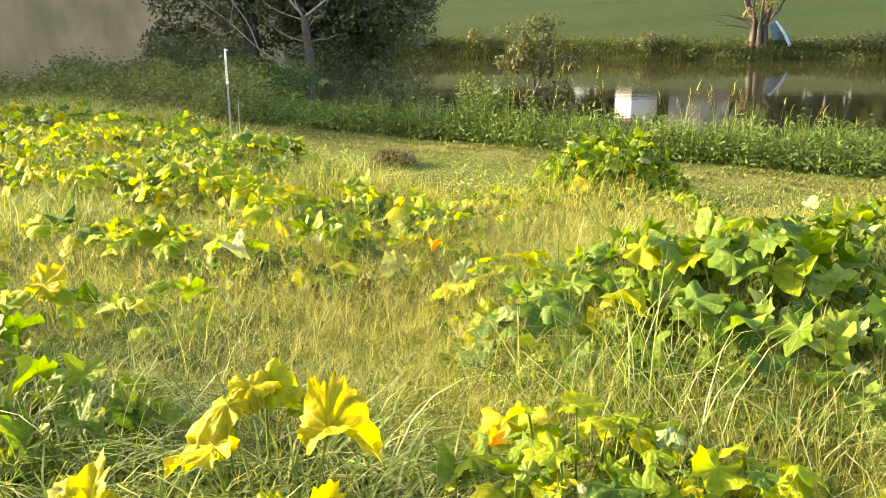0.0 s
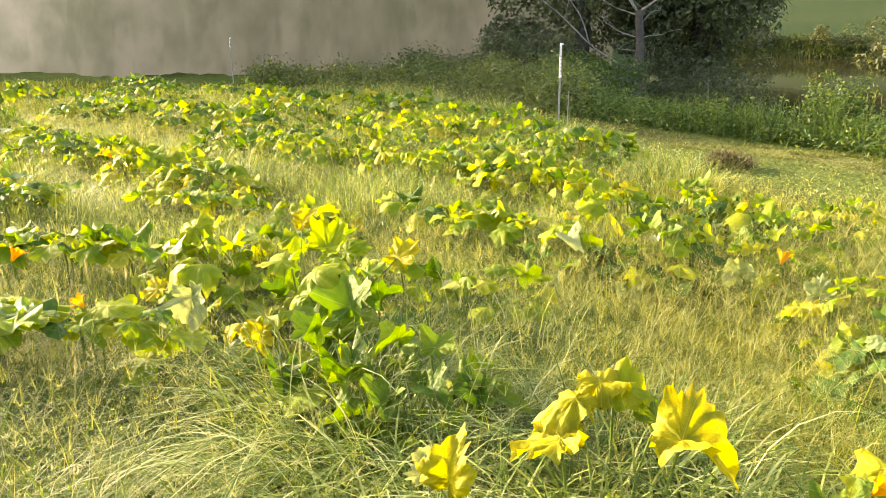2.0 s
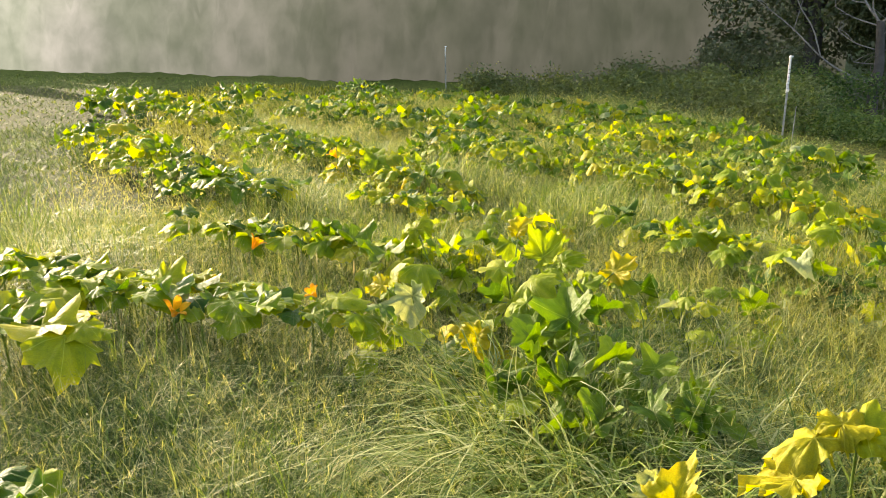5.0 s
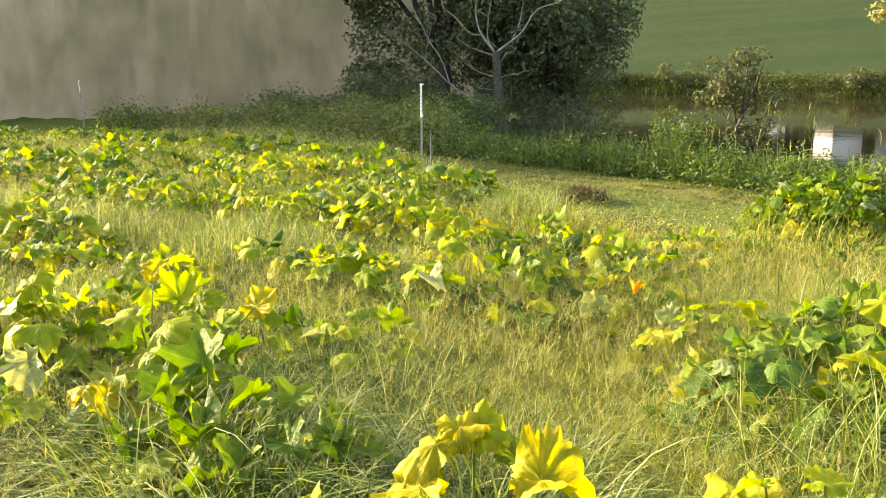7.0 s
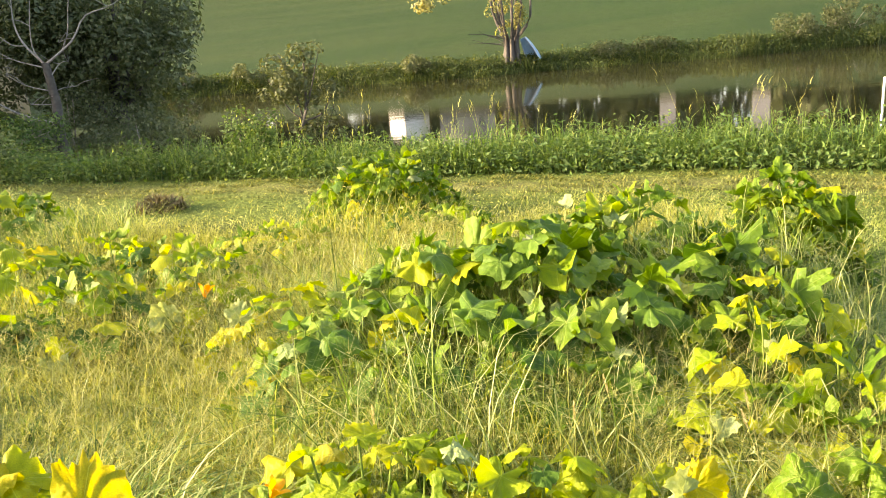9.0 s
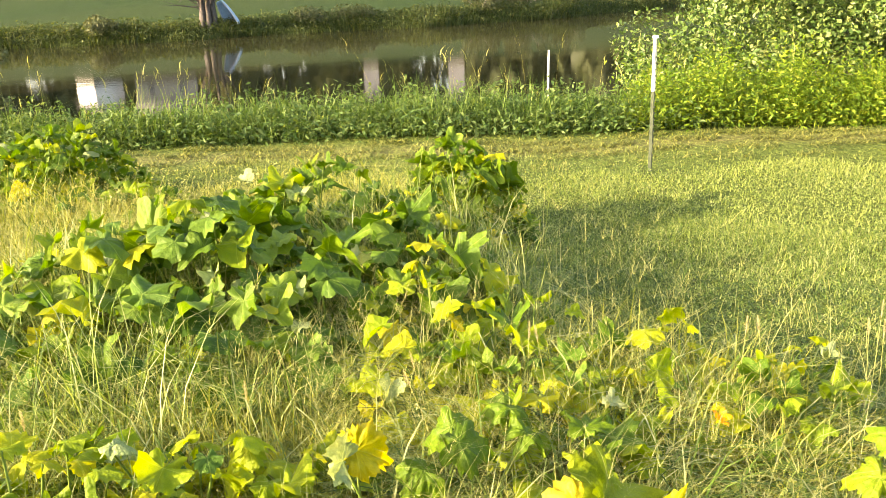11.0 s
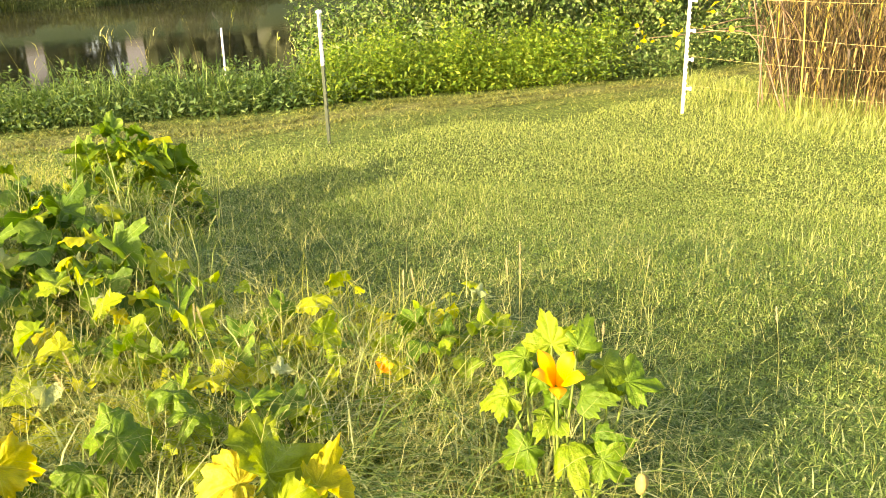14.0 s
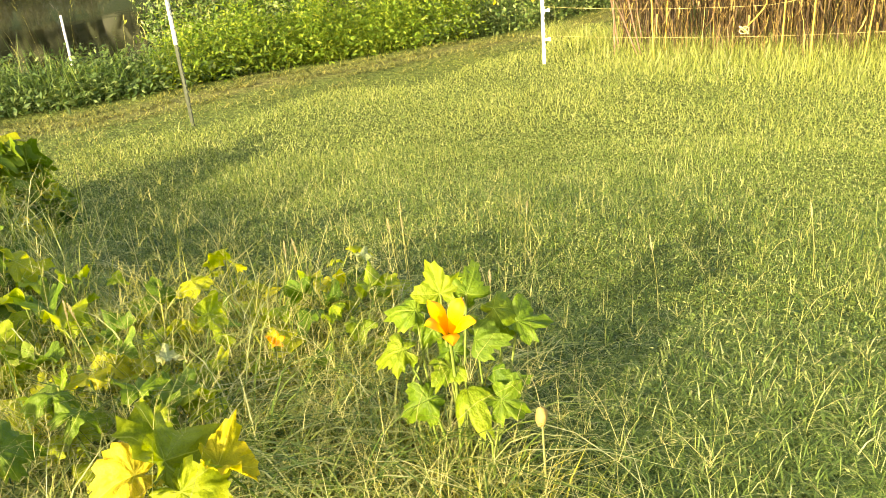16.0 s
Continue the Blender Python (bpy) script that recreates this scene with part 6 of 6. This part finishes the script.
def dry_rows():
    g = np.random.default_rng(55)
    n = 3400
    az = g.uniform(78.8, 112, n)
    r = np.interp(az, [76, 79, 82, 90, 112], [10.9, 10.1, 9.7, 9.3, 9.6]) + g.uniform(0, 2.4, n)
    x, y = r * np.sin(np.radians(az)), r * np.cos(np.radians(az))
    base = np.column_stack([x, y, zland(x, y)])
    h, ln, a = g.uniform(0.8, 2.4, n), 0.9 * g.uniform(0, 1, n) ** 2.5, g.uniform(0, 6.28, n)
    pieces = [blades(base, h, g.uniform(0.004, 0.008, n), ln, a, 3, 0.2)]
    for q in range(6):
        s = g.uniform(0.2, 0.95, n)
        p = base + np.column_stack([np.cos(a) * ln * h * s ** 1.7, np.sin(a) * ln * h * s ** 1.7, h * s])
        pieces.append(blades(p, -g.uniform(0.05, 0.2, n), g.uniform(0.008, 0.022, n), g.uniform(-1.2, -0.1, n), g.uniform(0, 6.28, n), 2, 0.2))
    tagged(new("dry_stalks", np_mesh("dry_stalks", *joined(pieces), M_DRY)), "thicket of dry brown garden stalks behind a wire fence", "dry plants", kind="stuff")
    m = 12000
    az = g.uniform(74, 112, m)
    r = np.interp(az, [74, 79, 82, 90, 112], [11, 9.9, 9.3, 8.9, 9.2])
    off = 0.9 - 2.2 * g.uniform(0, 1, m) ** 1.5
    r = r + off
    x, y = r * np.sin(np.radians(az)), r * np.cos(np.radians(az))
    V = blades(np.column_stack([x, y, zland(x, y)]), (0.05 + 0.07 * (off + 1.3)) * g.uniform(0.5, 1.5, m), np.full(m, 0.006), g.uniform(0.3, 1.3, m), g.uniform(0, 6.28, m), 2)
    tagged(new("fence_grass", np_mesh("fence_grass", *V, M_GRASS_LAWN)), "unmown yellow-green grass along the wire fence", "grass", kind="stuff")


dry_rows()


def dead_vine():
    """Bare bent branches with a few yellow leaves leaning out over the fence."""
    x, y = polar(80.5, 10.0)
    t = tagged(new("dead_vine"), "bent bare branches with a few yellow leaves hanging over the fence", "branches")
    t.location = (x, y, float(zland(x, y)))
    g = np.random.default_rng(66)
    for k in range(9):
        b = np.array([g.uniform(-0.3, 0.5), g.uniform(-0.9, 0.3), 0.0])
        e = np.array([g.uniform(-1.0, -0.3), g.uniform(0.5, 1.5), g.uniform(0.7, 1.9)])
        m = b * 0.4 + e * 0.6 + np.array([0.2, -0.2, g.uniform(0.3, 0.7)])
        part("branch", np_mesh("branch", *limb([b, (b + m) / 2 + np.array([0, 0, 0.3]), m, e], 0.011, 0.004, 12, 5), M_TWIG, True), M_TWIG, t)
        n = 7
        P = e + g.normal(0, 0.09, (n, 3))
        part("leaves", np_mesh("leaves", *leaflets(P, g.normal(size=(n, 3)) + np.array([0, 0, 0.8]), g.uniform(0.05, 0.11, n), 0.7), M_LEAF_GOLD), M_LEAF_GOLD, t, "yellowing leaves")


dead_vine()


# ---- far shore: tree, leaning boat, houses on the crest ----
def far_tree():
    x, y = polar(20.9, 45.2)
    z = float(zland(x, y)) - 0.1
    t = tagged(new("willow_tree"), "multi-stemmed tree with sparse yellow leaves on the far shore", "tree")
    t.location = (x, y, z)
    g = np.random.default_rng(77)
    for q in range(11):
        a = q * 0.9
        b = np.array([0.4 * math.cos(a), 0.3 * math.sin(a), 0])
        e = b + np.array([0.6 * math.cos(a) * g.uniform(0.2, 1.4), 0.8 * math.sin(a), g.uniform(3.0, 6.0)])
        part("trunk", np_mesh("trunk", *limb([b, b * 0.8 + np.array([0, 0, 1.2]), (b + e) / 2 + g.normal(0, 0.12, 3), e], 0.15, 0.03, 10, 7), M_BARK_DARK, True), M_BARK_DARK, t)
    for q in range(6):
        a = math.pi + g.uniform(-0.6, 0.6)
        part("limb", np_mesh("limb", *limb([(-0.2, 0, 0.9 + 0.12 * q), (-1.0, 0.2, 1.1 + g.uniform(0, 0.5)), (-1.4 - g.uniform(0, 1.2), 0.1, 1.1 + g.uniform(0, 0.8))], 0.03, 0.008, 8, 5), M_BARK_DARK, True), M_BARK_DARK, t)
    cs, ss = lumps((0, 0, 6.2), (2.6, 2.2, 2.6), 26, 8)
    part("crown", crown_mesh("crown", cs, ss, 70, 0.7, 0.2, M_YELLOW_LEAF, 0.9, 9), M_YELLOW_LEAF, t)
    cs, ss = lumps((-4.2, 0, 3.6), (1.2, 0.8, 0.5), 8, 10)
    part("crown", crown_mesh("crown", cs, ss, 40, 0.45, 0.2, M_YELLOW_LEAF, 0.9, 11), M_YELLOW_LEAF, t)
    cs, ss = lumps((-0.3, -0.3, 2.6), (1.3, 0.5, 0.9), 16, 13)
    part("crown", crown_mesh("crown", cs, ss, 40, 0.3, 0.16, M_YELLOW_LEAF, 0.9, 14), M_YELLOW_LEAF, t)


far_tree()


def boat():
    """A small rowing boat stood on its stern, its open side turned to the pond."""
    x, y = polar(22.5, 45.5)
    t = tagged(new("boat"), "small blue and white boat leaning against the far tree", "boat")
    t.matrix_world = Matrix.Translation((x - 0.1, y, float(zland(x, y)) - 0.02)) @ pose(0, 0, 0, 0, 0, 118) @ pose(0, 0, 0, -22, 14, 0) @ Matrix.Scale(0.86, 4)
    V, n, k = [], 12, 9
    half = [0.44 * (1 - 0.55 * (i / (n - 1)) ** 2.2) for i in range(n)]
    for i in range(n):
        for j in range(k):
            a = math.pi * j / (k - 1)
            flat = max(0.0, math.sin(a)) ** 0.6
            V.append((half[i] * math.cos(a), -0.42 * flat * half[i] / 0.44, 1.6 * i / (n - 1)))
    F = [(i * k + j, i * k + j + 1, (i + 1) * k + j + 1, (i + 1) * k + j) for i in range(n - 1) for j in range(k - 1)]
    hull = part("hull", np_mesh("hull", V, F, M_BOAT_BLUE), M_BOAT_BLUE, t, "blue hull")
    hull.modifiers.new("thickness", 'SOLIDIFY').thickness = 0.03
    for sg in (-1, 1):
        pts = [(sg * half[i], 0, 1.6 * i / (n - 1)) for i in range(n)]
        part("gunwale", np_mesh("gunwale", *tube(pts, np.full(n, 0.035), 6), M_BOAT_WHITE, True), M_BOAT_WHITE, t, "white gunwale")
    for h, w in ((0.04, 0.8),):
        bm = bmesh.new()
        bmesh.ops.create_cube(bm, size=1, matrix=Matrix.Translation((0, -0.12, h)) @ Matrix.Diagonal((w, 0.22, 0.06, 1)))
        part("thwart", bm, M_BOAT_BLUE, t)


boat()


def house(az, r, width, depth, height, roof, wall, label, turn=0.0):
    x, y = polar(az, r)
    t = tagged(new("house"), label, "house", group="houses on the crest")
    t.matrix_world = Matrix.Translation((x, y, float(zland(x, y)) - 0.3)) @ pose(0, 0, 0, 0, 0, -az + turn)
    bm = bmesh.new()
    # Dark base added to shift the wall's pond reflection in the camera's view.
    base = 1.4
    bmesh.ops.create_cube(bm, size=1, matrix=Matrix.Translation((0, 0, base / 2)) @ Matrix.Diagonal((width - 0.06, depth - 0.06, base, 1)))
    part("added_base", bm, M_HOUSE_BASE, t, "dark base added to shift the reflected wall")
    height += base
    bm = bmesh.new()
    bmesh.ops.create_cube(bm, size=1, matrix=Matrix.Translation((0, 0, (height + base) / 2)) @ Matrix.Diagonal((width, depth, height - base, 1)))
    part("wall", bm, wall, t)
    w, d = width / 2 + 0.4, depth / 2 + 0.4
    V = [(-w, -d, height), (w, -d, height), (w, d, height), (-w, d, height), (-w, 0, height + roof), (w, 0, height + roof)]
    F = [(0, 1, 5, 4), (2, 3, 4, 5)]
    r_ = part("roof", np_mesh("roof", V, F, M_ROOF), M_ROOF, t)
    r_.modifiers.new("thickness", 'SOLIDIFY').thickness = 0.2
    me = np_mesh("gable", [(-w + 0.4, -d + 0.4, height), (-w + 0.4, d - 0.4, height), (-w + 0.4, 0, height + roof * 0.9)], [(0, 1, 2)], wall)
    part("gable", me, wall, t)
    me = np_mesh("gable", [(w - 0.4, -d + 0.4, height), (w - 0.4, d - 0.4, height), (w - 0.4, 0, height + roof * 0.9)], [(0, 1, 2)], wall)
    part("gable", me, wall, t)
    for k in range(int(width / 4)):
        cx = -width / 2 + (k + 0.5) * width / max(1, int(width / 4))
        bm = bmesh.new()
        bmesh.ops.create_cube(bm, size=1, matrix=Matrix.Translation((cx, -depth / 2, height * 0.55)) @ Matrix.Diagonal((1.0, 0.12, 1.4, 1)))
        part("window", bm, M_GLASS, t)


house(13.6, 152, 3.6, 7, 3.1, 1.2, M_HOUSE_WHITE, "white-sided building on the crest", -40)
house(17.6, 154, 10, 8, 3.4, 2.6, M_HOUSE_GREY, "grey house with a broad roof on the crest")
house(31.0, 150, 2.6, 5, 4.6, 0.8, M_HOUSE_GREY, "grey-sided building on the crest")
house(36.8, 150, 2.8, 5, 5.0, 0.8, M_HOUSE_GREY, "grey-sided building on the crest")
